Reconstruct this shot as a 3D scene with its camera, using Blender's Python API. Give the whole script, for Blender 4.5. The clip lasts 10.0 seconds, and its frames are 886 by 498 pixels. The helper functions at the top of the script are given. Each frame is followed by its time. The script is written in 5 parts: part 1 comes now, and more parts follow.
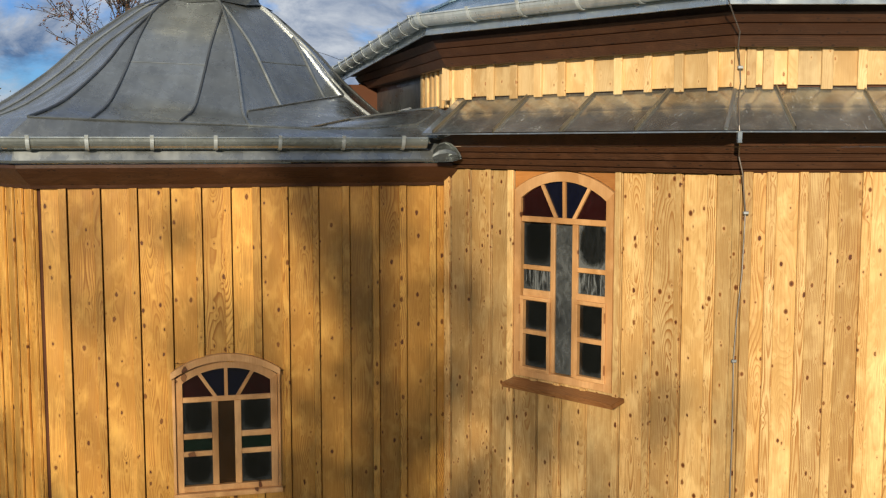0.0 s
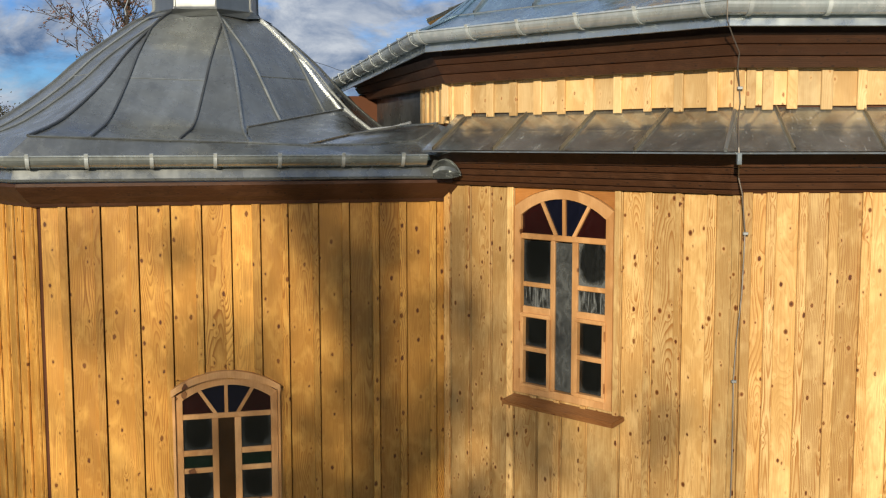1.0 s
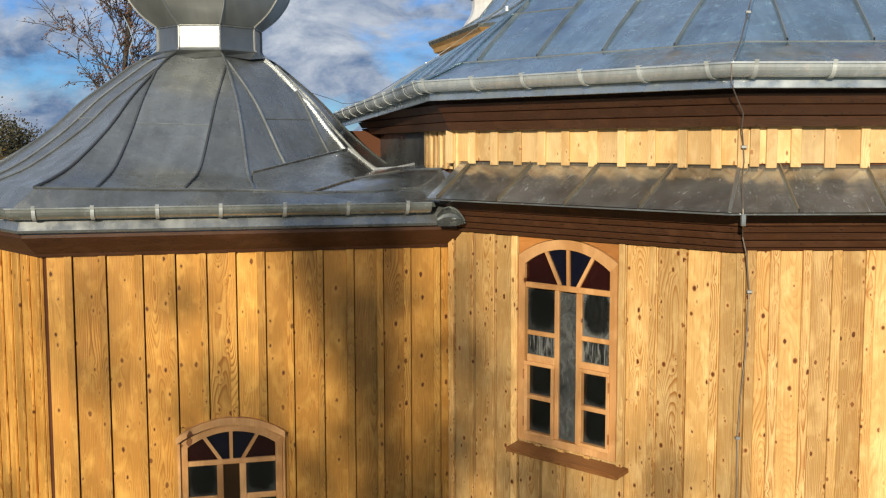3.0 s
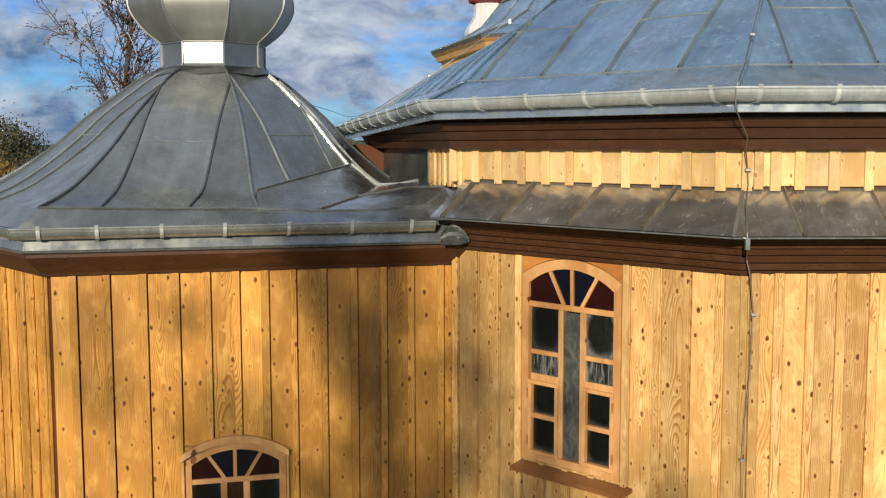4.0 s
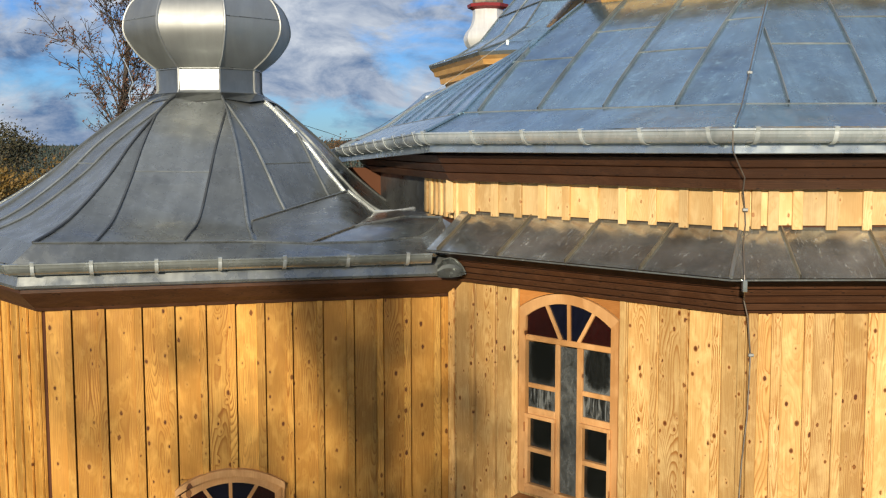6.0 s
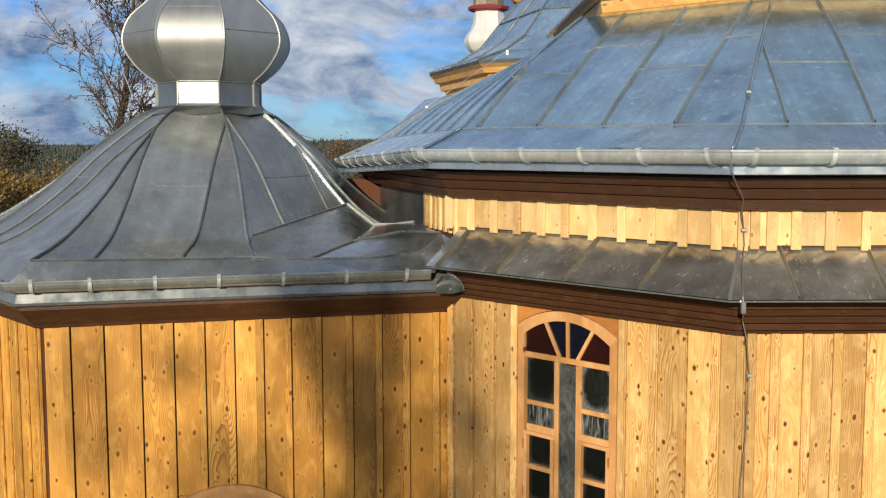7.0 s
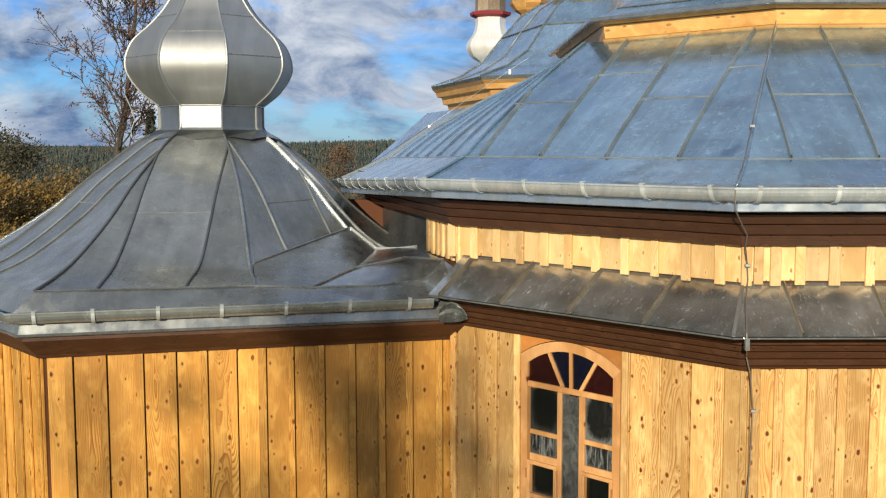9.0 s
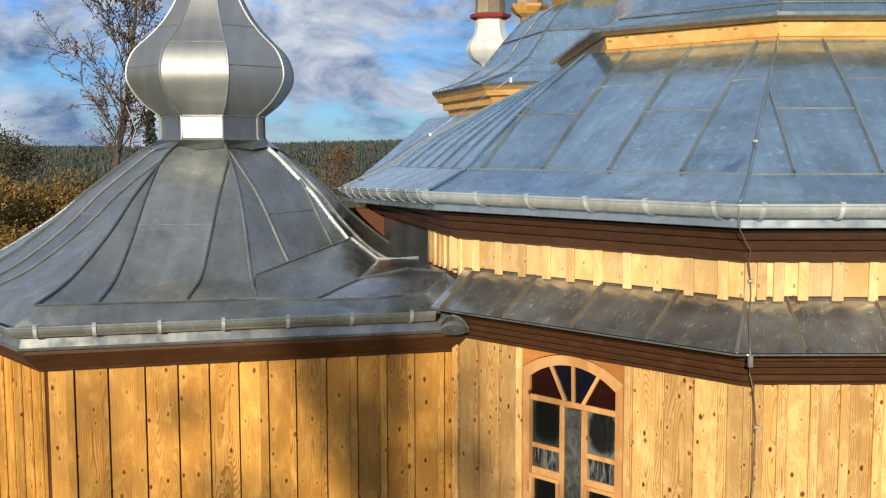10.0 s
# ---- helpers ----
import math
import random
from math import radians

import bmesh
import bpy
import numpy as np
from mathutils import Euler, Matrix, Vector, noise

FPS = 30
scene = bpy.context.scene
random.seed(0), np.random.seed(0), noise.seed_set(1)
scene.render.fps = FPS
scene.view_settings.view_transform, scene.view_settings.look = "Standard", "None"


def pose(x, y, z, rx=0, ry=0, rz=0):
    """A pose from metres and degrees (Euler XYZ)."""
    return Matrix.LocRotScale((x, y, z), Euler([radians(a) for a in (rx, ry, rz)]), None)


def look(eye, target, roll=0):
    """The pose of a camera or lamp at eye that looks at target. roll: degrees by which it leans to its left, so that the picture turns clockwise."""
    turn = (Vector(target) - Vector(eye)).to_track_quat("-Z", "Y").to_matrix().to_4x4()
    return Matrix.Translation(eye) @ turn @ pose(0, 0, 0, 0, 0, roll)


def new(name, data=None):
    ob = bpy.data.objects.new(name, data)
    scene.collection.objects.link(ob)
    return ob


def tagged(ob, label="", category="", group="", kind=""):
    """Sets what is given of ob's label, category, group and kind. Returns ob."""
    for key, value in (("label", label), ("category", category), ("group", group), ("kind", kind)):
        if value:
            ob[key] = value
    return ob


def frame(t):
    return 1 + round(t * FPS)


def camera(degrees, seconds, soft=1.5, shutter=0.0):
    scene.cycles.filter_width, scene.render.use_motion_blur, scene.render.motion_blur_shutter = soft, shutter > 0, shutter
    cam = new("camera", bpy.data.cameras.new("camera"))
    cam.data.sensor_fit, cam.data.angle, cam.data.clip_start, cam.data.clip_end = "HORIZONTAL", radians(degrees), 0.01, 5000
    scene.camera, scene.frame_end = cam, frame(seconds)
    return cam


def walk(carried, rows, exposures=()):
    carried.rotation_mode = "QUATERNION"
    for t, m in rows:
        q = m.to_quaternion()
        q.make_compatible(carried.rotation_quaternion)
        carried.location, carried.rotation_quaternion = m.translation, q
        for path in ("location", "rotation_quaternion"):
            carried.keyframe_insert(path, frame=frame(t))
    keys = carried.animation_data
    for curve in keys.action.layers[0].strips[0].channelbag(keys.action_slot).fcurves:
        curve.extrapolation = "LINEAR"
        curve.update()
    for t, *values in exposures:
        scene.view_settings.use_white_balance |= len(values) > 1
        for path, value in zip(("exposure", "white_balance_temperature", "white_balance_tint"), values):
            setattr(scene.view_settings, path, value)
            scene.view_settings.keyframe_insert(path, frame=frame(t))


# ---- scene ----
cam = camera(45.3, 10.0, soft=1.2)
PATH = [
    (0, (-0.041, -0.013, 4.152), (-0.031, 1.978, 3.956), -0.0),
    (0.5, (-0.036, -0.006, 4.215), (-0.027, 1.984, 4.018), -0.1),
    (1, (-0.032, 0.002, 4.294), (-0.024, 1.992, 4.094), -0.1),
    (1.5, (-0.027, 0.01, 4.368), (-0.02, 2.0, 4.171), -0.1),
    (2, (-0.017, 0.013, 4.464), (-0.013, 2.004, 4.268), -0.1),
    (2.5, (-0.04, 0.008, 4.557), (-0.032, 1.999, 4.36), -0.1),
    (4, (-0.08, 0.013, 4.774), (-0.075, 2.004, 4.579), -0.1),
    (4.5, (-0.086, 0.021, 4.827), (-0.081, 2.012, 4.634), -0.0),
    (5, (-0.079, 0.034, 4.895), (-0.073, 2.025, 4.701), -0.0),
    (5.5, (-0.069, 0.053, 4.951), (-0.062, 2.043, 4.757), -0.1),
    (7, (-0.04, 0.089, 5.14), (-0.036, 2.08, 4.944), -0.1),
    (7.5, (-0.04, 0.088, 5.185), (-0.038, 2.079, 4.992), -0.1),
    (8, (-0.046, 0.093, 5.24), (-0.045, 2.084, 5.047), -0.1),
    (8.5, (-0.048, 0.1, 5.292), (-0.047, 2.09, 5.099), -0.1),
    (9, (-0.05, 0.115, 5.347), (-0.049, 2.105, 5.153), -0.1),
    (9.5, (-0.067, 0.126, 5.392), (-0.063, 2.116, 5.198), -0.0),
    (10, (-0.068, 0.138, 5.44), (-0.066, 2.128, 5.246), -0.1),
]
walk(cam, [(t, look(eye, target, roll)) for t, eye, target, roll in PATH], exposures=((0.0, 0.05), (2.5, 0.11), (5.0, 0.18), (7.5, 0.25), (10.0, 0.30)))

# ---- world, sun, exposure ----
SUN_DIR = Vector((-0.22, -0.943, 0.25)).normalized()      # towards the sun
sun_el = math.asin(SUN_DIR.z)
sun_az = math.atan2(SUN_DIR.x, SUN_DIR.y)
world = bpy.data.worlds.new("world")
scene.world = world
world.use_nodes = True


def build_world():
    nt = world.node_tree
    nt.nodes.clear()
    N, Lk = nt.nodes.new, nt.links.new
    out, bg = N("ShaderNodeOutputWorld"), N("ShaderNodeBackground")
    sky = N("ShaderNodeTexSky")
    sky.sky_type, sky.sun_disc = "NISHITA", False
    sky.sun_elevation, sky.sun_rotation = sun_el, sun_az
    sky.dust_density, sky.ozone_density = 0.15, 5.0
    tc, mp = N("ShaderNodeTexCoord"), N("ShaderNodeMapping")
    mp.inputs["Scale"].default_value = (4.4, 4.4, 9.5)
    mp.inputs["Location"].default_value = (0.35, 0.2, 0.4)
    n1 = N("ShaderNodeTexNoise")
    n1.inputs["Scale"].default_value, n1.inputs["Detail"].default_value, n1.inputs["Roughness"].default_value = 1.6, 8.0, 0.6
    r1 = N("ShaderNodeValToRGB")
    n1.inputs["Distortion"].default_value = 0.35
    r1.color_ramp.elements[0].position, r1.color_ramp.elements[1].position = 0.34, 0.49
    n2 = N("ShaderNodeTexNoise")
    n2.inputs["Scale"].default_value, n2.inputs["Detail"].default_value = 2.3, 8.0
    n2.inputs["Roughness"].default_value, n2.inputs["Distortion"].default_value = 0.64, 0.5
    r2 = N("ShaderNodeValToRGB")
    r2.color_ramp.elements[0].position, r2.color_ramp.elements[1].position = 0.36, 0.64
    r2.color_ramp.elements[0].color = (0.95, 1.65, 3.0, 1)
    r2.color_ramp.elements[1].color = (5.1, 5.5, 6.1, 1)
    mx = N("ShaderNodeMix")
    mx.data_type = "RGBA"
    Lk(tc.outputs["Generated"], mp.inputs["Vector"])
    Lk(mp.outputs["Vector"], n1.inputs["Vector"])
    Lk(mp.outputs["Vector"], n2.inputs["Vector"])
    Lk(n1.outputs["Fac"], r1.inputs["Fac"])
    Lk(n2.outputs["Fac"], r2.inputs["Fac"])
    Lk(r1.outputs["Color"], mx.inputs[0])
    tint = N("ShaderNodeMix")
    tint.data_type, tint.blend_type = "RGBA", "MULTIPLY"
    tint.inputs[0].default_value = 1.0
    tint.inputs[7].default_value = (0.50, 0.74, 1.10, 1)
    Lk(sky.outputs["Color"], tint.inputs[6])
    Lk(tint.outputs[2], mx.inputs[6])
    Lk(r2.outputs["Color"], mx.inputs[7])
    Lk(mx.outputs[2], bg.inputs["Color"])
    bg.inputs["Strength"].default_value = 0.108
    Lk(bg.outputs["Background"], out.inputs["Surface"])


build_world()
sun = new("sun", bpy.data.lights.new("sun", "SUN"))
sun.data.energy, sun.data.angle, sun.data.color = 5.0, radians(0.6), (1.0, 0.87, 0.66)
sun.matrix_world = look(SUN_DIR * 60, (0, 0, 0))


# ---- materials ----
class Nodes:
    """Short hand for a principled material's node tree."""

    def __init__(self, name, rough=0.5, metal=0.0):
        self.mat = bpy.data.materials.new(name)
        self.mat.use_nodes = True
        self.nt = self.mat.node_tree
        self.bsdf = self.nt.nodes["Principled BSDF"]
        self.bsdf.inputs["Roughness"].default_value = rough
        self.bsdf.inputs["Metallic"].default_value = metal

    def add(self, kind, **ins):
        n = self.nt.nodes.new("ShaderNode" + kind)
        for k, v in ins.items():
            n.inputs[k.replace("_", " ")].default_value = v
        return n

    def link(self, a, b):
        self.nt.links.new(a, b)

    def coords(self, scale, jitter=7.0):
        """Object coordinates, shifted by each object's own random number."""
        tc, info, mul, add, mp = (self.add(k) for k in ("TexCoord", "ObjectInfo", "VectorMath", "VectorMath", "Mapping"))
        mul.operation = "SCALE"
        mul.inputs[0].default_value = (jitter, jitter * 2.7, jitter * 5.1)
        self.link(info.outputs["Random"], mul.inputs["Scale"])
        self.link(tc.outputs["Object"], add.inputs[0])
        self.link(mul.outputs[0], add.inputs[1])
        self.link(add.outputs[0], mp.inputs["Vector"])
        mp.inputs["Scale"].default_value = scale
        return mp.outputs["Vector"], info.outputs["Random"]

    def noise(self, vec, scale, detail=4.0, rough=0.55, distort=0.0):
        n = self.add("TexNoise", Scale=scale, Detail=detail, Roughness=rough, Distortion=distort)
        self.link(vec, n.inputs["Vector"])
        return n.outputs["Fac"]

    def ramp(self, fac, *stops):
        n = self.add("ValToRGB")
        e = n.color_ramp.elements
        while len(e) < len(stops):
            e.new(0.5)
        for el, (pos, col) in zip(e, stops):
            el.position = pos
            el.color = (*col, 1) if isinstance(col, tuple) else (col, col, col, 1)
        self.link(fac, n.inputs["Fac"])
        return n.outputs["Color"]

    def mix(self, fac, a, b, mode="MIX"):
        n = self.add("Mix")
        n.data_type, n.blend_type = "RGBA", mode
        for sock, v in ((n.inputs[0], fac), (n.inputs[6], a), (n.inputs[7], b)):
            if isinstance(v, (int, float)):
                sock.default_value = v
            elif isinstance(v, tuple):
                sock.default_value = (*v, 1)
            else:
                self.link(v, sock)
        return n.outputs[2]

    def finish(self, color=None, rough=None, height=None, strength=0.3, dist=0.003):
        if color is not None:
            self.link(color, self.bsdf.inputs["Base Color"])
        if rough is not None:
            self.link(rough, self.bsdf.inputs["Roughness"])
        if height is not None:
            b = self.add("Bump", Strength=strength, Distance=dist)
            self.link(height, b.inputs["Height"])
            self.link(b.outputs["Normal"], self.bsdf.inputs["Normal"])
        return self.mat


def pine(name, light, dark, knot=(0.095, 0.025, 0.007), rough=0.42, along="z", knots=1.0, tone=(0.70, 1.14), contrast=1.0, big=False):
    """Varnished softwood: thin late-wood lines that bend round scattered knots, fine grain, clouded tone."""
    m = Nodes(name, rough)
    up = along == "z"
    v, rnd = m.coords((6.0, 6.0, 0.55) if up else (0.55, 6.0, 6.0))
    figure = m.noise(v, 1.0, 2.0, 0.45, 0.5)
    # knots on the board's face
    v4, _ = m.coords((1, 1, 1), 23.0)
    sep, comb = m.add("SeparateXYZ"), m.add("CombineXYZ")
    m.link(v4, sep.inputs[0])
    for src, dst, k in (("X" if up else "Z", "X", 6.2 * knots), ("Z" if up else "X", "Y", 3.6 * knots)):
        mul = m.add("Math")
        mul.operation = "MULTIPLY"
        mul.inputs[1].default_value = k
        m.link(sep.outputs[src], mul.inputs[0])
        m.link(mul.outputs[0], comb.inputs[dst])
    vor = m.add("TexVoronoi", Scale=1.0, Randomness=1.0)
    vor.voronoi_dimensions = "2D"
    wob = m.add("TexNoise", Scale=9.0, Detail=2.0)
    m.link(comb.outputs[0], wob.inputs["Vector"])
    wmix = m.add("Mix")
    wmix.data_type, wmix.blend_type = "RGBA", "LINEAR_LIGHT"
    wmix.inputs[0].default_value = 0.05
    m.link(comb.outputs[0], wmix.inputs[6])
    m.link(wob.outputs["Color"], wmix.inputs[7])
    m.link(wmix.outputs[2], vor.inputs["Vector"])
    sc = m.add("SeparateColor")
    m.link(vor.outputs["Color"], sc.inputs[0])
    size = m.add("Math")
    size.operation = "MULTIPLY_ADD"
    size.inputs[1].default_value = 0.125
    m.link(sc.outputs[0], size.inputs[0])
    m.link(vor.outputs["Distance"], size.inputs[2])
    near = m.ramp(size.outputs[0], (0.05, 1.0), (0.16, 0.35), (0.34, 0.0))
    # late-wood lines
    phase = m.add("Math")
    phase.operation = "MULTIPLY_ADD"
    # growth rings round a slightly slanting heart, so that the lines close into arches
    tco, so = m.add("TexCoord"), m.add("SeparateXYZ")
    m.link(tco.outputs["Object"], so.inputs[0])

    def calc(op, *vals):
        n = m.add("Math")
        n.operation = op
        for sock, val in zip(n.inputs, vals):
            if isinstance(val, (int, float)):
                sock.default_value = val
            else:
                m.link(val, sock)
        return n.outputs[0]

    side = calc("ADD", so.outputs["X" if up else "Z"], calc("MULTIPLY_ADD", rnd, 0.09, -0.045))
    v5, _ = m.coords((1.5, 1.5, 0.30) if up else (0.30, 1.5, 1.5), 17.0)
    heart = calc("MULTIPLY_ADD", m.noise(v5, 1.4, 2.0, 0.5), 0.62, -0.31)
    side = calc("ADD", side, calc("MULTIPLY_ADD", figure, 0.05, -0.025))
    ringr = calc("SQRT", calc("ADD", calc("MULTIPLY", side, side), calc("MULTIPLY", heart, heart)))
    phase.inputs[1].default_value = 95.0
    m.link(ringr, phase.inputs[0])
    bend = m.add("Math")
    bend.operation = "MULTIPLY"
    bend.inputs[1].default_value = 2.2
    m.link(near, bend.inputs[0])
    m.link(bend.outputs[0], phase.inputs[2])
    tri = m.add("Math")
    tri.operation = "FRACT"
    m.link(phase.outputs[0], tri.inputs[0])
    lines = m.ramp(tri.outputs[0], (0.0, 0.0), (0.45, 0.14 * contrast), (0.88, 0.95 * contrast), (1.0, 0.0))
    v2, _ = m.coords((30.0, 30.0, 1.0) if up else (1.0, 30.0, 30.0), 3.0)
    grain = m.noise(v2, 5.0, 5.0, 0.6)
    v3, _ = m.coords((1.6, 1.6, 0.7) if up else (0.7, 1.6, 1.6), 11.0)
    cloud = m.noise(v3, 2.2, 4.0, 0.6)
    # each board has its own figure, faint or bold, and its own warmth
    bold = calc("MULTIPLY_ADD", calc("FRACT", calc("MULTIPLY", rnd, 7.31)), 0.9, 0.35)
    warm = calc("MULTIPLY", calc("FRACT", calc("MULTIPLY", rnd, 13.7)), 0.8)
    light_wood = m.mix(warm, light, (light[0] * 0.93, light[1] * 0.80, light[2] * 0.62))
    base = m.mix(calc("MULTIPLY", lines, bold), light_wood, dark)
    base = m.mix(m.ramp(grain, (0.40, 0.0), (0.72, 0.55 * contrast)), base, dark)
    base = m.mix(m.ramp(cloud, (0.38, 0.0), (0.64, 0.8)), base, (light[0] * 0.64, light[1] * 0.51, light[2] * 0.36))
    # varnish sheen put into the colour: paler bands, and pale rims round the knots
    v6, _ = m.coords((7.0, 7.0, 3.2) if up else (3.2, 7.0, 7.0), 31.0)
    painted_sheen = m.ramp(m.noise(v6, 1.5, 4.0, 0.55, 0.4), (0.50, 0.0), (0.72, 0.5))
    base = m.mix(painted_sheen, base, tuple(min(0.92, c * 1.18) for c in light))
    base = m.mix(m.ramp(size.outputs[0], (0.09, 0.0), (0.14, 0.4), (0.26, 0.0)), base, tuple(min(0.9, c * 1.05) for c in light))
    base = m.mix(1.0, base, m.ramp(rnd, (0.0, tone[0]), (1.0, tone[1])), "MULTIPLY")
    base = m.mix(m.ramp(size.outputs[0], (0.05, 0.0), (0.10, 0.5), (0.2, 0.0)), base, dark)
    # sound dark knots, paler live ones, and a dark ring round both
    live = m.mix(m.ramp(sc.outputs[1], (0.35, 0.0), (0.75, 1.0)), knot, tuple(k + 0.45 * (d - k) for k, d in zip(knot, dark)))
    base = m.mix(m.ramp(size.outputs[0], (0.055, 1.0), (0.085, 0.85), (0.105, 0.0)), base, live)
    base = m.mix(m.ramp(size.outputs[0], (0.070, 0.0), (0.088, 0.8), (0.102, 0.0)), base, tuple(k * 0.6 for k in knot))
    if big:
        # fewer, larger knots with a red-brown rim and a dark heart
        v7, _ = m.coords((1, 1, 1), 43.0)
        sep2, comb2 = m.add("SeparateXYZ"), m.add("CombineXYZ")
        m.link(v7, sep2.inputs[0])
        m.link(calc("MULTIPLY", sep2.outputs["X" if up else "Z"], 4.6 * knots), comb2.inputs["X"])
        m.link(calc("MULTIPLY", sep2.outputs["Z" if up else "X"], 3.6 * knots), comb2.inputs["Y"])
        cell = m.add("TexVoronoi", Scale=1.0, Randomness=1.0)
        cell.voronoi_dimensions = "2D"
        m.link(comb2.outputs[0], cell.inputs["Vector"])
        bc = m.add("SeparateColor")
        m.link(cell.outputs["Color"], bc.inputs[0])
        reach = calc("ADD", calc("ADD", cell.outputs["Distance"], calc("MULTIPLY", bc.outputs[1], 0.27)), calc("MULTIPLY_ADD", grain, 0.05, -0.025))
        base = m.mix(m.ramp(reach, (0.09, 0.0), (0.13, 0.5), (0.23, 0.0)), base, tuple(0.5 * (a + b) for a, b in zip(dark, light)))
        base = m.mix(m.ramp(reach, (0.09, 1.0), (0.125, 0.0)), base, tuple(k + 0.45 * (d - k) for k, d in zip(knot, dark)))
        base = m.mix(m.ramp(reach, (0.04, 0.9), (0.085, 0.0)), base, tuple(k * 0.8 for k in knot))
    m.bsdf.inputs["Specular IOR Level"].default_value = 0.42
    sway, wave = m.add("Bump", Strength=0.5, Distance=0.012), m.noise(v6, 1.1, 2.0, 0.5, 0.3)
    m.link(wave, sway.inputs["Height"])
    mat = m.finish(base, m.ramp(grain, (0.3, rough - 0.10), (0.7, rough + 0.08)), grain, 0.35, 0.002)
    fine = m.bsdf.inputs["Normal"].links[0].from_node
    m.link(sway.outputs["Normal"], fine.inputs["Normal"])
    return mat


def zinc(name, col, metal=0.85, rough=0.42, dark=0.6, stain=None, rust=0.75, streak=0.35, bump=0.2, vary=0.12, splash=0.0, fleck=0.0):
    m = Nodes(name, rough, metal)
    v, rnd = m.coords((1.0, 1.0, 1.0))
    a = m.noise(v, 2.6, 6.0, 0.62)
    b = m.noise(v, 7.0, 3.0, 0.5)
    v2, _ = m.coords((9.0, 0.9, 0.9), 5.0)
    c = m.noise(v2, 1.0, 4.0, 0.6)
    dents = m.noise(v, 3.2, 1.0, 0.4)
    base = m.mix(m.ramp(a, (0.35, 0.0), (0.68, 1.0)), tuple(x * dark for x in col), col)
    base = m.mix(m.ramp(c, (0.45, 0.0), (0.8, streak)), base, tuple(min(1, x * 1.5) for x in col))
    if stain:
        v3, _ = m.coords((0.9, 0.9, 0.9), 13.0)
        base = m.mix(m.ramp(m.noise(v3, 3.1, 5.0, 0.65), (0.48, 0.0), (0.72, rust)), base, stain)
    if splash:
        v6, _ = m.coords((16.0, 6.0, 6.0), 19.0)
        spots = m.ramp(m.noise(v6, 2.2, 6.0, 0.75), (0.58, 0.0), (0.74, splash))
        base = m.mix(spots, base, (0.50, 0.51, 0.49))
        m.link(m.ramp(spots, (0.0, metal), (1.0, 0.1)), m.bsdf.inputs["Metallic"])
    if fleck:
        # pale spots of oxide, small scuffs and cloudy bloom on the sheet
        v7, _ = m.coords((1.0, 1.0, 1.0), 29.0)
        base = m.mix(m.ramp(m.noise(v7, 17.0, 5.0, 0.7), (0.56, 0.0), (0.74, fleck)), base, tuple(min(1, x * 1.55 + 0.05) for x in col))
        base = m.mix(m.ramp(m.noise(v7, 31.0, 6.0, 0.75, 0.4), (0.30, fleck * 0.8), (0.44, 0.0)), base, tuple(x * 0.55 for x in col))
        # wandering run-off stains down the slope
        v8, _ = m.coords((14.0, 1.1, 1.1), 37.0)
        base = m.mix(m.ramp(m.noise(v8, 1.3, 6.0, 0.7, 0.3), (0.54, 0.0), (0.70, fleck * 0.7)), base, tuple(x * 0.6 for x in col))
    tone = m.ramp(rnd, (0.0, 0.84), (1.0, 1.12))
    base = m.mix(1.0, base, tone, "MULTIPLY")
    r = m.ramp(b, (0.3, max(0.05, rough - vary)), (0.7, rough + vary))
    return m.finish(base, r, dents, bump, 0.02)


PINE = pine("pine_apse", (0.72, 0.42, 0.104), (0.31, 0.112, 0.014), tone=(0.66, 1.12), contrast=1.15, knots=1.35)
PINE_NAVE = pine("pine_nave", (0.770, 0.550, 0.245), (0.38, 0.158, 0.034), knots=1.5, tone=(0.66, 1.14), contrast=1.25, big=True)
PINE_RAW = pine("pine_raw", (0.76, 0.57, 0.30), (0.56, 0.33, 0.12), knot=(0.34, 0.15, 0.055), rough=0.6, contrast=0.75, knots=1.7)
PINE_TIER = pine("pine_tier", (0.68, 0.43, 0.17), (0.46, 0.22, 0.06), along="x", contrast=0.8, knots=1.5, knot=(0.30, 0.13, 0.045))
FRAME = pine("window_wood", (0.64, 0.38, 0.17), (0.44, 0.20, 0.065), rough=0.45, knots=0.5, tone=(0.92, 1.05), contrast=0.6)
HEADER = pine("header_wood", (0.50, 0.235, 0.072), (0.34, 0.13, 0.03), rough=0.4, along="x", knots=0.5)
SILL = pine("sill_wood", (0.38, 0.18, 0.065), (0.24, 0.09, 0.028), rough=0.4, along="x")
BROWN = pine("brown_stain", (0.098, 0.044, 0.022), (0.024, 0.010, 0.005), knot=(0.02, 0.008, 0.005), rough=0.55, along="x", knots=3.0, contrast=1.35)
ZINC_DARK = zinc("zinc_weathered", (0.285, 0.305, 0.302), 0.68, 0.29, 0.64, streak=0.4, fleck=0.35)
ZINC_BLUE = zinc("zinc_blue", (0.43, 0.60, 0.73), 0.86, 0.22, 0.68, stain=(0.25, 0.23, 0.22), rust=0.35, streak=0.3, vary=0.10, fleck=0.65)
ZINC_RUST = zinc("zinc_stained", (0.49, 0.52, 0.52), 0.80, 0.17, 0.52, stain=(0.21, 0.135, 0.055), rust=0.55, streak=0.4, splash=0.6, vary=0.07, fleck=0.6)
ZINC_NEW = zinc("zinc_bright", (0.39, 0.405, 0.40), 0.95, 0.58, 0.86, bump=0.03, vary=0.04)
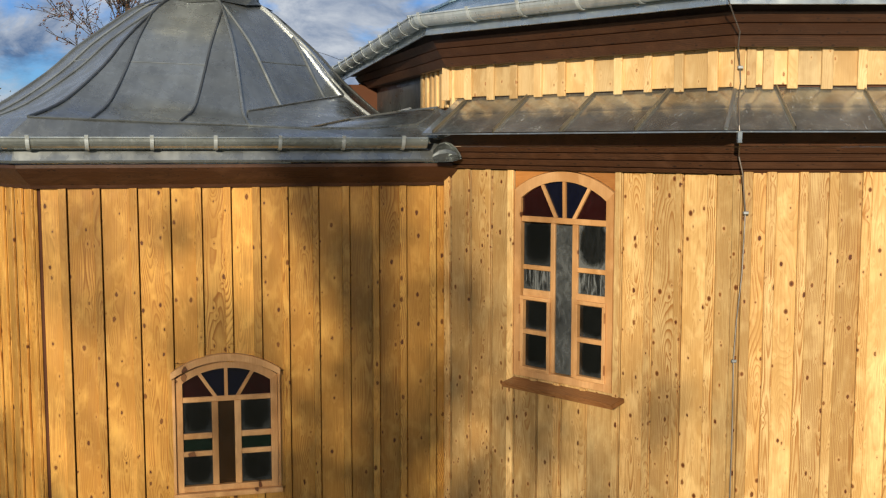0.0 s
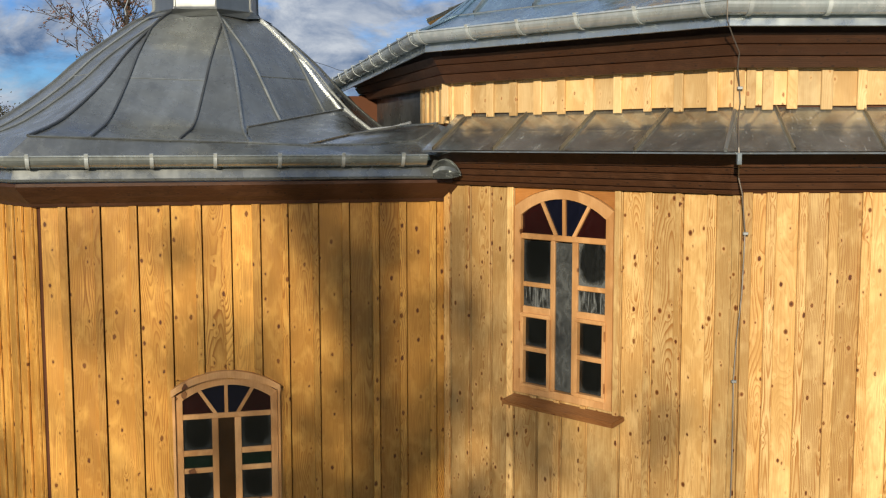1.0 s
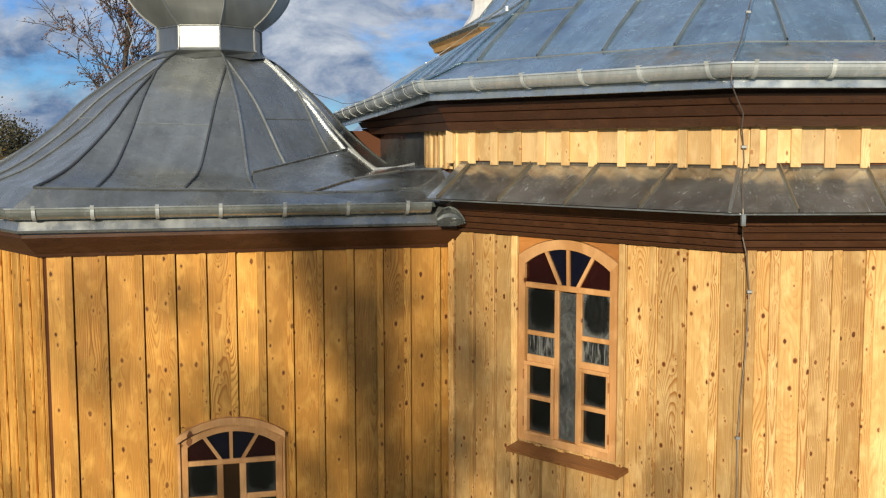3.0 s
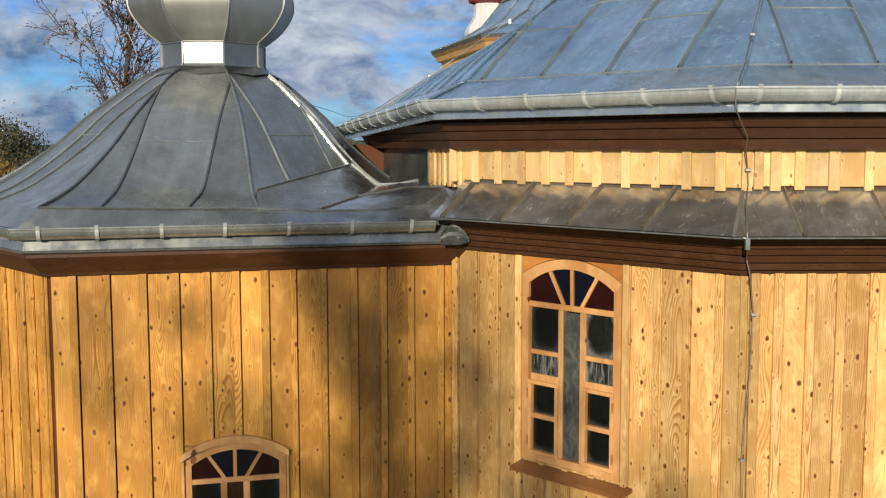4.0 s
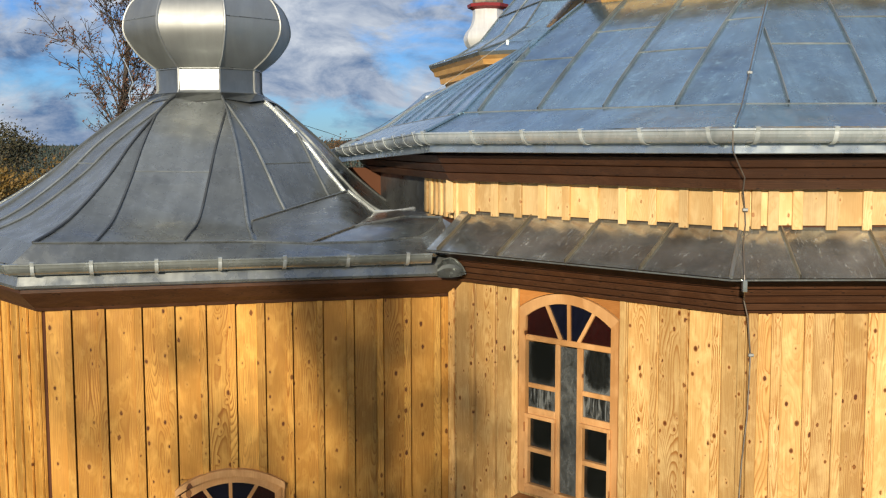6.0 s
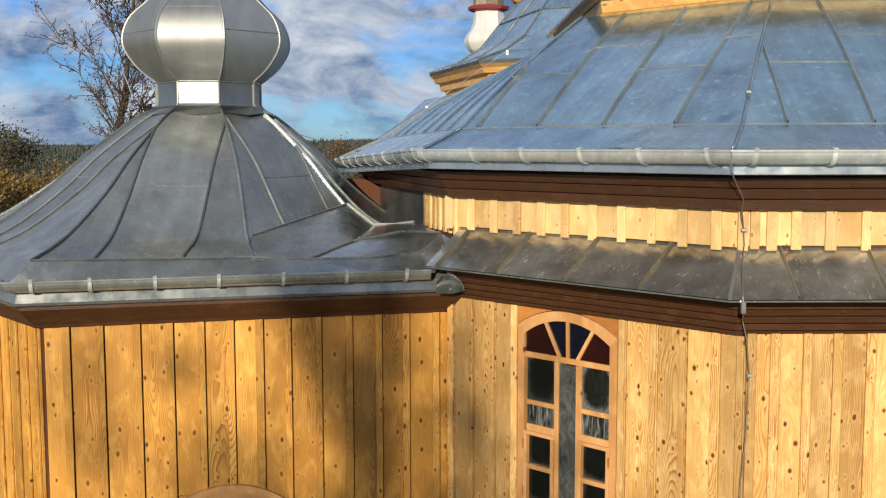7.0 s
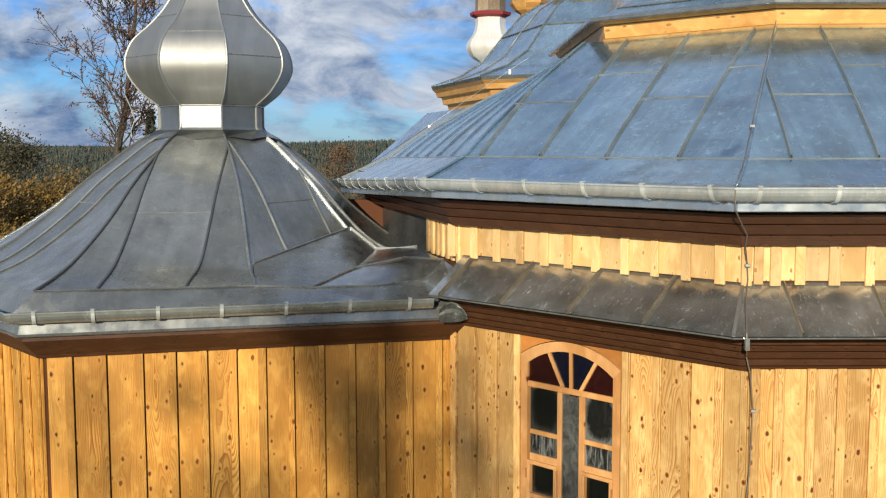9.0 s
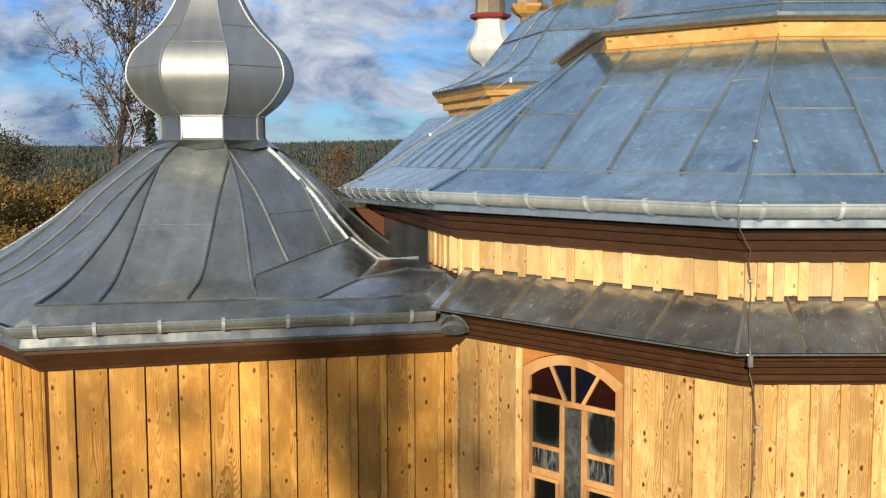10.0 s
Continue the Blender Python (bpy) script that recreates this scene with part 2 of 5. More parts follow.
GUTTER_DULL = zinc("zinc_gutter_dull", (0.45, 0.49, 0.49), 0.70, 0.24, 0.6, bump=0.16, vary=0.08, fleck=0.6, streak=0.4)
GUTTER_M = zinc("zinc_gutter", (0.66, 0.74, 0.78), 0.52, 0.32, 0.62, bump=0.16, vary=0.08, fleck=0.6, streak=0.5)
ZINC_NECK = zinc("zinc_neck", (0.27, 0.285, 0.28), 0.9, 0.36, 0.7, bump=0.12, vary=0.06)
SEAM_DULL = zinc("zinc_dull_fold", (0.36, 0.385, 0.375), 0.65, 0.36, 0.6, bump=0.08)
HANGER_M = zinc("zinc_hanger", (0.55, 0.60, 0.61), 0.3, 0.55, 0.7, bump=0.05)
PENT_SEAM = zinc("zinc_tan_fold", (0.27, 0.24, 0.18), 0.6, 0.34, 0.6, bump=0.08)
# paler copy of the zinc, with the sunlit glare put into its colour
ZINC_SUNLIT = zinc("zinc_sunlit_edge", (0.56, 0.59, 0.59), 0.5, 0.34, 0.8, bump=0.05)
# darker copy of the zinc; the seams' shaded side is put into its colour
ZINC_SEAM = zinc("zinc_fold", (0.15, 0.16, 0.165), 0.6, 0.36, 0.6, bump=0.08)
DRIP_M = zinc("zinc_drip", (0.52, 0.575, 0.585), 0.86, 0.32, 0.7, bump=0.08)
BACKING = Nodes("groove_dark", 0.9)
BACKING.bsdf.inputs["Base Color"].default_value = (0.085, 0.028, 0.009, 1)
BACKING = BACKING.mat


def glass(name, col, rough=0.05, haze=0.0, clear=0.85, rim=0.0, runs=0.0, cloud=(0.36, 0.70)):
    """Old window glass: clear or stained, clouded with grime; rim: dried damp round the edge and foot of the pane; runs: pale vertical folds."""
    m = Nodes(name, rough)
    v, _ = m.coords((9.0, 9.0, 5.0))
    n = m.noise(v, 2.2, 6.0, 0.7, 0.6)
    film = m.ramp(n, (cloud[0], 0.0), (cloud[1], haze))

    def calc(op, a, b):
        k = m.add("Math")
        k.operation = op
        for sock, val in zip(k.inputs, (a, b)):
            if isinstance(val, (int, float)):
                sock.default_value = val
            else:
                m.link(val, sock)
        return k.outputs[0]

    if rim:
        tc, sp = m.add("TexCoord"), m.add("SeparateXYZ")
        m.link(tc.outputs["Generated"], sp.inputs[0])
        across = calc("ABSOLUTE", calc("SUBTRACT", sp.outputs["X"], 0.5), 0)
        up = calc("ABSOLUTE", calc("SUBTRACT", sp.outputs["Z"], 0.58), 0)
        edge = calc("ADD", calc("POWER", calc("MULTIPLY", across, 2.0), 2.5), calc("POWER", calc("MULTIPLY", up, 1.75), 2.5))
        damp = m.ramp(calc("ADD", edge, calc("MULTIPLY", calc("SUBTRACT", n, 0.5), 1.4)), (0.45, 0.0), (1.35, rim))
        film = calc("MAXIMUM", film, damp)
    if runs:
        v2, _ = m.coords((34.0, 34.0, 5.0), 3.0)
        film = calc("MAXIMUM", film, m.ramp(m.noise(v2, 1.0, 3.0, 0.5, 0.9), (0.44, 0.04), (0.62, runs)))
    base = m.mix(film, col, (0.36, 0.38, 0.37))
    inv = m.add("Math")
    inv.operation = "MULTIPLY_ADD"
    inv.inputs[1].default_value, inv.inputs[2].default_value = -clear, clear
    m.link(film, inv.inputs[0])
    m.link(inv.outputs[0], m.bsdf.inputs["Transmission Weight"])
    return m.finish(base, None, n, 0.02, 0.002)


# the near-black tint puts the unlit room's darkness into the panes
GLASS = glass("pane_clear", (0.05, 0.055, 0.055), 0.05, 0.05, 0.95, rim=0.22)
GLASS_DIRTY = glass("pane_hazy", (0.05, 0.054, 0.054), 0.12, 0.40, 0.8, rim=0.30, cloud=(0.20, 0.60))
GLASS_VEIL = glass("pane_veiled", (0.05, 0.054, 0.054), 0.10, 0.10, 0.85, rim=0.25, runs=0.60)
GLASS_RIM = glass("pane_damp", (0.05, 0.054, 0.054), 0.08, 0.10, 0.9, rim=0.5)
GLASS_RED = glass("pane_red", (0.10, 0.008, 0.008), 0.05, 0.05)
GLASS_BLUE = glass("pane_blue", (0.01, 0.012, 0.06), 0.05, 0.05)
GLASS_GREEN = glass("pane_green", (0.006, 0.05, 0.025), 0.05, 0.1)
GLASS_AMBER = glass("pane_amber", (0.16, 0.065, 0.01), 0.05, 0.1)


# ---- building helpers ----
def link_mesh(name, bm, mat, parent=None, smooth=False):
    me = bpy.data.meshes.new(name)
    bmesh.ops.recalc_face_normals(bm, faces=bm.faces)
    bm.to_mesh(me)
    bm.free()
    for m in mat if isinstance(mat, (list, tuple)) else [mat]:
        me.materials.append(m)
    if smooth:
        for p in me.polygons:
            p.use_smooth = True
    ob = new(name, me)
    if parent is not None:
        ob.parent = parent
    return ob


def part(name, bm, mat, parent, label="", smooth=False, at=None):
    ob = link_mesh(name, bm, mat, parent, smooth)
    if at is not None:
        ob.matrix_basis = at
    return tagged(ob, label)


def thing(name, label, category, group="", kind="", at=None):
    ob = tagged(new(name), label, category, group, kind)
    if at is not None:
        ob.matrix_basis = at
    return ob


def box(bm, x0, x1, y0, y1, z0, z1, bevel=0.0):
    vs = [bm.verts.new(p) for p in ((x0, y0, z0), (x1, y0, z0), (x1, y1, z0), (x0, y1, z0), (x0, y0, z1), (x1, y0, z1), (x1, y1, z1), (x0, y1, z1))]
    fs = [bm.faces.new([vs[i] for i in f]) for f in ((0, 3, 2, 1), (4, 5, 6, 7), (0, 1, 5, 4), (1, 2, 6, 5), (2, 3, 7, 6), (3, 0, 4, 7))]
    if bevel:
        es = {e for f in fs for e in f.edges}
        bmesh.ops.bevel(bm, geom=list(es), offset=bevel, segments=1, affect="EDGES")
    return bm


def prism(bm, pts, y0, y1):
    """A flat outline of (x, z) points given depth from y0 to y1."""
    a = [bm.verts.new((x, y0, z)) for x, z in pts]
    b = [bm.verts.new((x, y1, z)) for x, z in pts]
    n = len(pts)
    bm.faces.new(a)
    bm.faces.new(b[::-1])
    for i in range(n):
        bm.faces.new((a[i], b[i], b[(i + 1) % n], a[(i + 1) % n]))
    return bm


def band(bm, outer, inner, y0, y1):
    """A curved strip between two open outlines of (x, z) points, with depth."""
    n = len(outer)
    rows = [[bm.verts.new((x, y, z)) for x, z in line] for line, y in ((outer, y0), (inner, y0), (inner, y1), (outer, y1))]
    for i in range(n - 1):
        for k in range(4):
            a, b = rows[k], rows[(k + 1) % 4]
            bm.faces.new((a[i], a[i + 1], b[i + 1], b[i]))
    for i in (0, n - 1):
        bm.faces.new([r[i] for r in rows])
    return bm


def tube(bm, path, r, sides=8, cap=True):
    pts = [Vector(p) for p in path]
    rings = []
    for i, p in enumerate(pts):
        d = (pts[min(i + 1, len(pts) - 1)] - pts[max(i - 1, 0)]).normalized()
        u = d.orthogonal().normalized() if not rings else (u - u.dot(d) * d).normalized()
        w = d.cross(u)
        rad = r[i] if isinstance(r, (list, tuple)) else r
        rings.append([bm.verts.new(p + rad * (math.cos(a) * u + math.sin(a) * w)) for a in (2 * math.pi * k / sides for k in range(sides))])
    for a, b in zip(rings, rings[1:]):
        for k in range(sides):
            bm.faces.new((a[k], a[(k + 1) % sides], b[(k + 1) % sides], b[k]))
    if cap:
        bm.faces.new(rings[0][::-1])
        bm.faces.new(rings[-1])
    return bm


def sweep(bm, path, section):
    """Carry an open or closed section of (out, up) points along a level path; 'out' is to the right of the way along it."""
    pts = [Vector(p) for p in path]
    rows = []
    for i, p in enumerate(pts):
        d1 = (p - pts[i - 1]).normalized() if i else None
        d2 = (pts[i + 1] - p).normalized() if i + 1 < len(pts) else None
        n1 = Vector((d1.y, -d1.x, 0)).normalized() if d1 else None
        n2 = Vector((d2.y, -d2.x, 0)).normalized() if d2 else None
        if n1 and n2:
            m = (n1 + n2).normalized()
            m = m / max(0.3, m.dot(n1))
        else:
            m = n1 or n2
        rows.append([bm.verts.new(p + m * o + Vector((0, 0, z))) for o, z in section])
    k = len(section)
    for a, b in zip(rows, rows[1:]):
        for j in range(k):
            bm.faces.new((a[j], a[(j + 1) % k], b[(j + 1) % k], b[j]))
    bm.faces.new(rows[0])
    bm.faces.new(rows[-1][::-1])
    return bm


def wall_matrix(p, q):
    """Local x runs from p to q along the wall, local -y points outwards, z is up."""
    d = (Vector((*q, 0)) - Vector((*p, 0))).normalized()
    return Matrix(((d.x, -d.y, 0, p[0]), (d.y, d.x, 0, p[1]), (0, 0, 1, 0), (0, 0, 0, 1)))


# ---- the plan: outlines as lines n.p = d, offset inwards ----
def meet(l1, l2):
    (a, b, c), (d, e, f) = l1, l2
    det = a * e - b * d
    return ((c * e - b * f) / det, (a * f - c * d) / det)


T3 = radians(14.7)
NAVE = [(-math.cos(T3), -math.sin(T3), -1.879), (-0.7071, -0.7071, -5.547), (0.0, -1.0, -6.205), (0.7071, -0.7071, -1.25)]


STEEP = (0.86, 1.0, 1.0, 1.0)      # the side face sets back less than the others


def nave_line(i, o):
    a, b, c = NAVE[i]
    return (a, b, c - o * STEEP[i])


def nave_corner(i, o):
    """The corner between faces i and i + 1 at offset o."""
    return meet(nave_line(i, o), nave_line(i + 1, o))


def nave_path(o, z, back=4.2):
    a = nave_corner(0, o)
    start = (a[0] - math.sin(T3) * back, a[1] + math.cos(T3) * back)
    c = nave_corner(2, o)
    end = (c[0] + 1.6, c[1] + 1.6)
    return [(*p, z) for p in (start, a, nave_corner(1, o), c, end)]


AP_A, AP_B, AP_C = (-2.928, 7.659), (0.052, 8.387), (-4.35, 9.30)     # corners of the apse wall
AP_DIR = Vector((AP_B[0] - AP_A[0], AP_B[1] - AP_A[1], 0)).normalized()
AP_M = wall_matrix(AP_A, AP_B)
AP_L = wall_matrix(AP_C, AP_A)
NL_A = (0.05, 8.33)
NL_M = wall_matrix(NL_A, (NL_A[0] + 1, NL_A[1] - 1))
NL_B = (1.84, 6.54)
NF_M = wall_matrix(NL_B, (NL_B[0] + 1, 6.54))


# ---- walls with boards and battens ----
def plank(name, x0, x1, z0, z1, y0, y1, parent, mat, wall, bevel=0.004):
    """A board whose own origin lies at its foot, so that its grain is its own."""
    bm = bmesh.new()
    w = (x1 - x0) / 2
    box(bm, -w, w, y0, y1, 0, z1 - z0, bevel)
    return part(name, bm, mat, parent, at=wall @ pose((x0 + x1) / 2, 0, z0))


def split(a, b, holes):
    """The stretches of a..b that lie outside the holes."""
    out, at = [], a
    for h0, h1 in sorted(holes):
        if h1 <= at or h0 >= b:
            continue
        if h0 > at:
            out.append((at, h0))
        at = max(at, h1)
    if at < b:
        out.append((at, b))
    return out


def clad(wall_ob, wall, edges, z0, z1, mat, batten, rng, holes=()):
    """Boards between the edges, each joint covered by a batten whose right edge lies on it. holes: (x0, x1, z0, z1)."""
    for a, b in zip(edges, edges[1:]):
        levels = sorted({z0, z1, *(v for h in holes if h[0] < b and h[1] > a for v in h[2:])})
        runs = []
        for s0, s1 in zip(levels, levels[1:]):
            gaps = [(h[0], h[1]) for h in holes if h[2] < (s0 + s1) / 2 < h[3]]
            spans = split(a + 0.007, b - 0.001, gaps)
            if runs and runs[-1][2] == spans:
                runs[-1][1] = s1
            else:
                runs.append([s0, s1, spans])
        for s0, s1, spans in runs:
            for x0, x1 in spans:
                if x1 - x0 > 0.015:
                    plank("board", x0, x1, s0, s1 - rng.uniform(0, 0.004), -0.022 - rng.uniform(0, 0.004), 0.0, wall_ob, mat, wall)
    for e in edges[1:]:
        w = batten * rng.uniform(0.85, 1.15)
        lie = [(h[2], h[3]) for h in holes if h[0] < e and h[1] > e - w]
        for s0, s1 in split(z0, z1, lie):
            plank("batten", e - w, e, s0, s1, -0.047, -0.0275, wall_ob, mat, wall, 0.003)


def solid_wall(name, wall, length, z0, z1, label, openings=()):
    """The wall behind the boards, 0.2 m thick, with openings cut through it."""
    bm = bmesh.new()
    xs = sorted({0.0, length, *(v for o in openings for v in o[:2])})
    for a, b in zip(xs, xs[1:]):
        lie = [(o[2], o[3]) for o in openings if o[0] < (a + b) / 2 < o[1]]
        for s0, s1 in split(z0, z1, lie):
            box(bm, a, b, 0.003, 0.2, s0, s1)
    ob = link_mesh(name, bm, BACKING)
    ob.matrix_basis = wall
    tagged(ob, label, "wall", kind="structure")
    holder = tagged(new(name + "_boards"), label, "wall", kind="structure")
    return holder


rng = random.Random(4)
SMALL_HOLE, TALL_HOLE = (0.925, 1.695, 1.50, 2.50), (0.70, 1.595, 2.44, 3.99)
AP_EDGES = [0.0, 0.017, 0.199, 0.433, 0.692, 0.925, 1.151, 1.366, 1.583, 1.791, 2.023, 2.262, 2.492, 2.711, 2.95, 3.066]
w = solid_wall("wall_apse_side", AP_M, 3.07, 0.0, 3.9, "varnished pine board-and-batten chancel wall, knotty and dappled", [SMALL_HOLE])
clad(w, AP_M, AP_EDGES[1:], 0.25, 3.845, PINE, 0.055, rng, [(0.925, 1.695, 1.50, 2.42), (1.04, 1.58, 2.40, 2.51)])
LEFT_LEN = math.dist(AP_C, AP_A)
w = solid_wall("wall_apse_end", AP_L, LEFT_LEN, 0.0, 3.9, "varnished pine chancel end wall behind a corner")
n = 11
clad(w, AP_L, [LEFT_LEN * i / n for i in range(n + 1)], 0.25, 3.845, PINE, 0.055, rng)
w = solid_wall("wall_nave_chamfer", NL_M, 2.53, 0.0, 4.1, "varnished knotty pine nave wall with a tall window", [TALL_HOLE])
clad(w, NL_M, [0.0, 0.044, 0.256, 0.474, 0.70, 0.93, 1.15, 1.38, 1.657, 1.905, 2.127, 2.365, 2.54], 0.25, 3.965, PINE_NAVE, 0.05, rng, [TALL_HOLE])
w = solid_wall("wall_nave_front", NF_M, 2.6, 0.0, 4.1, "bright varnished knotty pine nave wall in full sun")
clad(w, NF_M, [v - NL_B[0] for v in (1.835, 1.894, 2.041, 2.236, 2.424, 2.63, 2.82, 3.015, 3.21, 3.40, 3.60, 3.79, 3.98, 4.18, 4.4)], 0.25, 3.985, PINE_NAVE, 0.055, rng)

# upper strip of wall between the two nave roofs
o = 0.385
s_a, s_b = nave_corner(0, o), nave_corner(1, o)
s_back = (s_a[0] - math.sin(T3) * 3.5, s_a[1] + math.cos(T3) * 3.5)


def strip(name, p, q, battens, z_lo, label):
    wm = wall_matrix(p, q)
    length = math.dist(p, q)
    bm = bmesh.new()
    box(bm, 0, length, 0.003, 0.15, 4.2, 5.0)
    ob = tagged(link_mesh(name, bm, BACKING), label, "wall", kind="structure")
    ob.matrix_basis = wm
    holder = tagged(new(name + "_boards"), label, "wall", kind="structure")
    ed = [0.0, *battens, length]
    for a, b in zip(ed, ed[1:]):
        if b - a > 0.03:
            plank("board", a + 0.001, b - 0.001, z_lo + rng.uniform(0, 0.008), 4.80, -0.02, 0.0, holder, PINE_RAW, wm, 0.002)
    for x in battens:
        bw = rng.uniform(0.028, 0.036)
        plank("batten", x - bw, x + bw, z_lo - 0.014 - rng.uniform(0, 0.012), 4.80, -0.042, -0.0205, holder, PINE_RAW, wm, 0.003)


m = wall_matrix(s_a, s_b).inverted()
shift = (m @ Vector((NL_A[0], NL_A[1], 0))).x
strip("wall_upper_chamfer", s_a, s_b, [v + shift for v in (-0.011, 0.224, 0.456, 0.684, 0.914, 1.129, 1.369, 1.608, 1.845, 2.08, 2.323)], 4.506, "raw pale pine boards and battens between two roofs")
s_c = nave_corner(2, o)
strip("wall_upper_front", s_b, s_c, [v - s_b[0] for v in (1.808, 1.880, 1.985, 2.135, 2.347, 2.563, 2.78, 3.0, 3.21, 3.43, 3.64, 3.86, 4.07)], 4.513, "raw pale pine boards and battens in sun")
s_mid = (s_a[0] - math.sin(T3) * 1.05, s_a[1] + math.cos(T3) * 1.05)
strip("wall_upper_side", s_mid, s_a, [1.05 - v for v in (1.0, 0.84, 0.68, 0.52, 0.36, 0.2, 0.04)], 4.46, "raw pale pine boards turning the corner")

# ---- brown log cornices ----
def cornice(name, path, section, label):
    ob = link_mesh(name, sweep(bmesh.new(), path, section), BROWN)
    return tagged(ob, label, "cornice", kind="structure")


def logs(name, o_wall, z0, z1, out0, out1, count, label, path_at):
    """Stacked stained timbers, each a little proud of the one below, with open cracks between them."""
    holder = tagged(new(name), label, "cornice", kind="structure")
    cut = (0.0, 0.12, 0.30, 0.48, 0.64, 1.0) if count == 5 else [k / count for k in range(count + 1)]
    for k in range(count):
        a, b = z0 + (z1 - z0) * cut[k], z0 + (z1 - z0) * cut[k + 1]
        ta, tb = (out0 + (out1 - out0) * cut[k + q] for q in (0, 1))
        sec = [(-0.05, a + 0.005), (ta - 0.005, a + 0.005), (ta, a + 0.009), (tb, b - 0.004), (tb - 0.004, b), (-0.05, b)]
        part("timber", sweep(bmesh.new(), path_at(o_wall), sec), BROWN, holder)
    return holder


logs("cornice_lower", 0.36, 3.965, 4.23, 0.045, 0.15, 5, "dark brown stained timber cornice, horizontally cracked", lambda o: nave_path(o, 0.0, 0.3))
logs("cornice_upper", 0.385, 4.738, 4.94, 0.10, 0.215, 3, "dark brown stained timber cornice under the gutter", lambda o: nave_path(o, 0.0, 3.45))
ob = link_mesh("soffit_nave", sweep(bmesh.new(), nave_path(0.385, 0.0), [(-0.05, 4.925), (0.13, 4.925), (0.13, 4.945), (0.16, 5.075), (-0.05, 5.075)]), BROWN)
tagged(ob, "dark recessed board between cornice and gutter", "soffit", kind="structure")


def apse_path(out, z, right=0.0):
    """The chancel's outline, 'out' metres before its walls."""
    def ln(p, q):
        d = Vector((q[0] - p[0], q[1] - p[1])).normalized()
        nx, ny = d.y, -d.x
        return (nx, ny, nx * p[0] + ny * p[1] + out)
    l1, l2 = ln(AP_C, AP_A), ln(AP_A, AP_B)
    c = meet(l1, l2)
    d1 = Vector((AP_A[0] - AP_C[0], AP_A[1] - AP_C[1])).normalized()
    e = (c[0] + AP_DIR.x * right, c[1] + AP_DIR.y * right)
    return [(c[0] - d1.x * 2.0, c[1] - d1.y * 2.0, z), (*c, z), (*e, z)]


cornice("cornice_apse", apse_path(0.0, 0.0, 3.09), [(-0.05, 3.835), (0.05, 3.835), (0.062, 3.86), (0.11, 3.90), (0.165, 3.955), (0.19, 3.985), (0.19, 4.01), (-0.05, 4.01)], "dark brown stained coved cornice board")


# ---- gutters ----
def gutter(name, path, r, label, mat, brackets=()):
    """A half-round gutter with a rolled front bead, its hangers and the drip strip below it."""
    holder = tagged(new(name), label, "gutter")
    sec = [(r * math.sin(a), -r * math.cos(a)) for a in [radians(v) for v in range(-90, 91, 15)]]
    sec = sec + [(r + 0.012, 0.004), (r + 0.012, 0.014), (r - 0.004, 0.016), (r - 0.006, 0.0)]
    sec += [((r - 0.006) * math.sin(a), -(r - 0.006) * math.cos(a)) for a in [radians(v) for v in range(75, -91, -15)]]
    part("trough", sweep(bmesh.new(), path, sec), mat, holder, smooth=False)
    for p, d in brackets:
        n = Vector((d.y, -d.x, 0))
        bm = bmesh.new()
        rr = r + 0.004
        loop = [Vector(p) + n * (rr * math.sin(a)) + Vector((0, 0, -rr * math.cos(a))) for a in [radians(v) for v in range(-30, 96, 9)]]
        loop += [Vector(p) + n * (r + 0.016) + Vector((0, 0, 0.02)), Vector(p) + n * (r - 0.01) + Vector((0, 0, 0.024))]
        for a, b in zip(loop, loop[1:]):
            q = [a - d * 0.013, b - d * 0.013, b + d * 0.013, a + d * 0.013]
            bm.faces.new([bm.verts.new(v) for v in q])
        bmesh.ops.remove_doubles(bm, verts=bm.verts, dist=0.0005)
        bmesh.ops.solidify(bm, geom=bm.faces, thickness=0.004)
        part("hanger", bm, HANGER_M, holder, "zinc gutter hanger")
    return holder


def along(p, q, s, z):
    a, b = Vector((*p[:2], z)), Vector((*q[:2], z))
    d = (b - a).normalized()
    return a + d * s, d


GZ = 5.092
FALL = 0.033      # the side gutter drops this much a metre towards the back
npth = nave_path(0.0, GZ)
npth[0] = (*npth[0][:2], GZ - 4.2 * FALL)
br = []
gl0 = Vector(npth[1])
sh = (gl0 - Vector((*NL_A, GZ))).dot(Vector((0.7071, -0.7071, 0)))
for s in (0.13, 0.62, 1.085, 1.576, 2.027, 2.50):
    br.append(along(npth[1], npth[2], s - sh, GZ))
for x in (1.75, 2.20, 2.65, 3.1, 3.55, 4.0):
    br.append(along(npth[2], npth[3], x - npth[2][0], GZ))
for s in (0.10, 0.45, 0.8, 1.2, 1.62, 2.05, 2.5, 2.9, 3.3, 3.7):
    br.append(along(npth[0], npth[1], 4.2 - s, GZ - FALL * s))
gutter("nave_gutter", npth, 0.070, "galvanised half-round gutter along the nave eaves", GUTTER_M, br)
AGZ = 4.192
apth = apse_path(0.2475, AGZ, 2.97)
br = []
for s in (-0.05, 0.35, 0.803, 1.257, 1.731, 2.211, 2.674):
    br.append(along(apth[1], apth[2], s * 0.972 + 0.185, AGZ))
for s in (0.25, 0.75, 1.25):
    br.append(along(apth[0], apth[1], 2.0 - s, AGZ))
gutter("apse_gutter", apth, 0.074, "galvanised half-round gutter along the chancel eaves", GUTTER_DULL, br)
dpth = nave_path(0.06, 0.0)
dpth[0] = (*dpth[0][:2], -4.2 * FALL)
bm = sweep(bmesh.new(), dpth, [(0.0, 5.07), (0.012, 5.03), (0.02, 4.965), (0.028, 4.962), (0.018, 4.96), (-0.02, 5.0)])
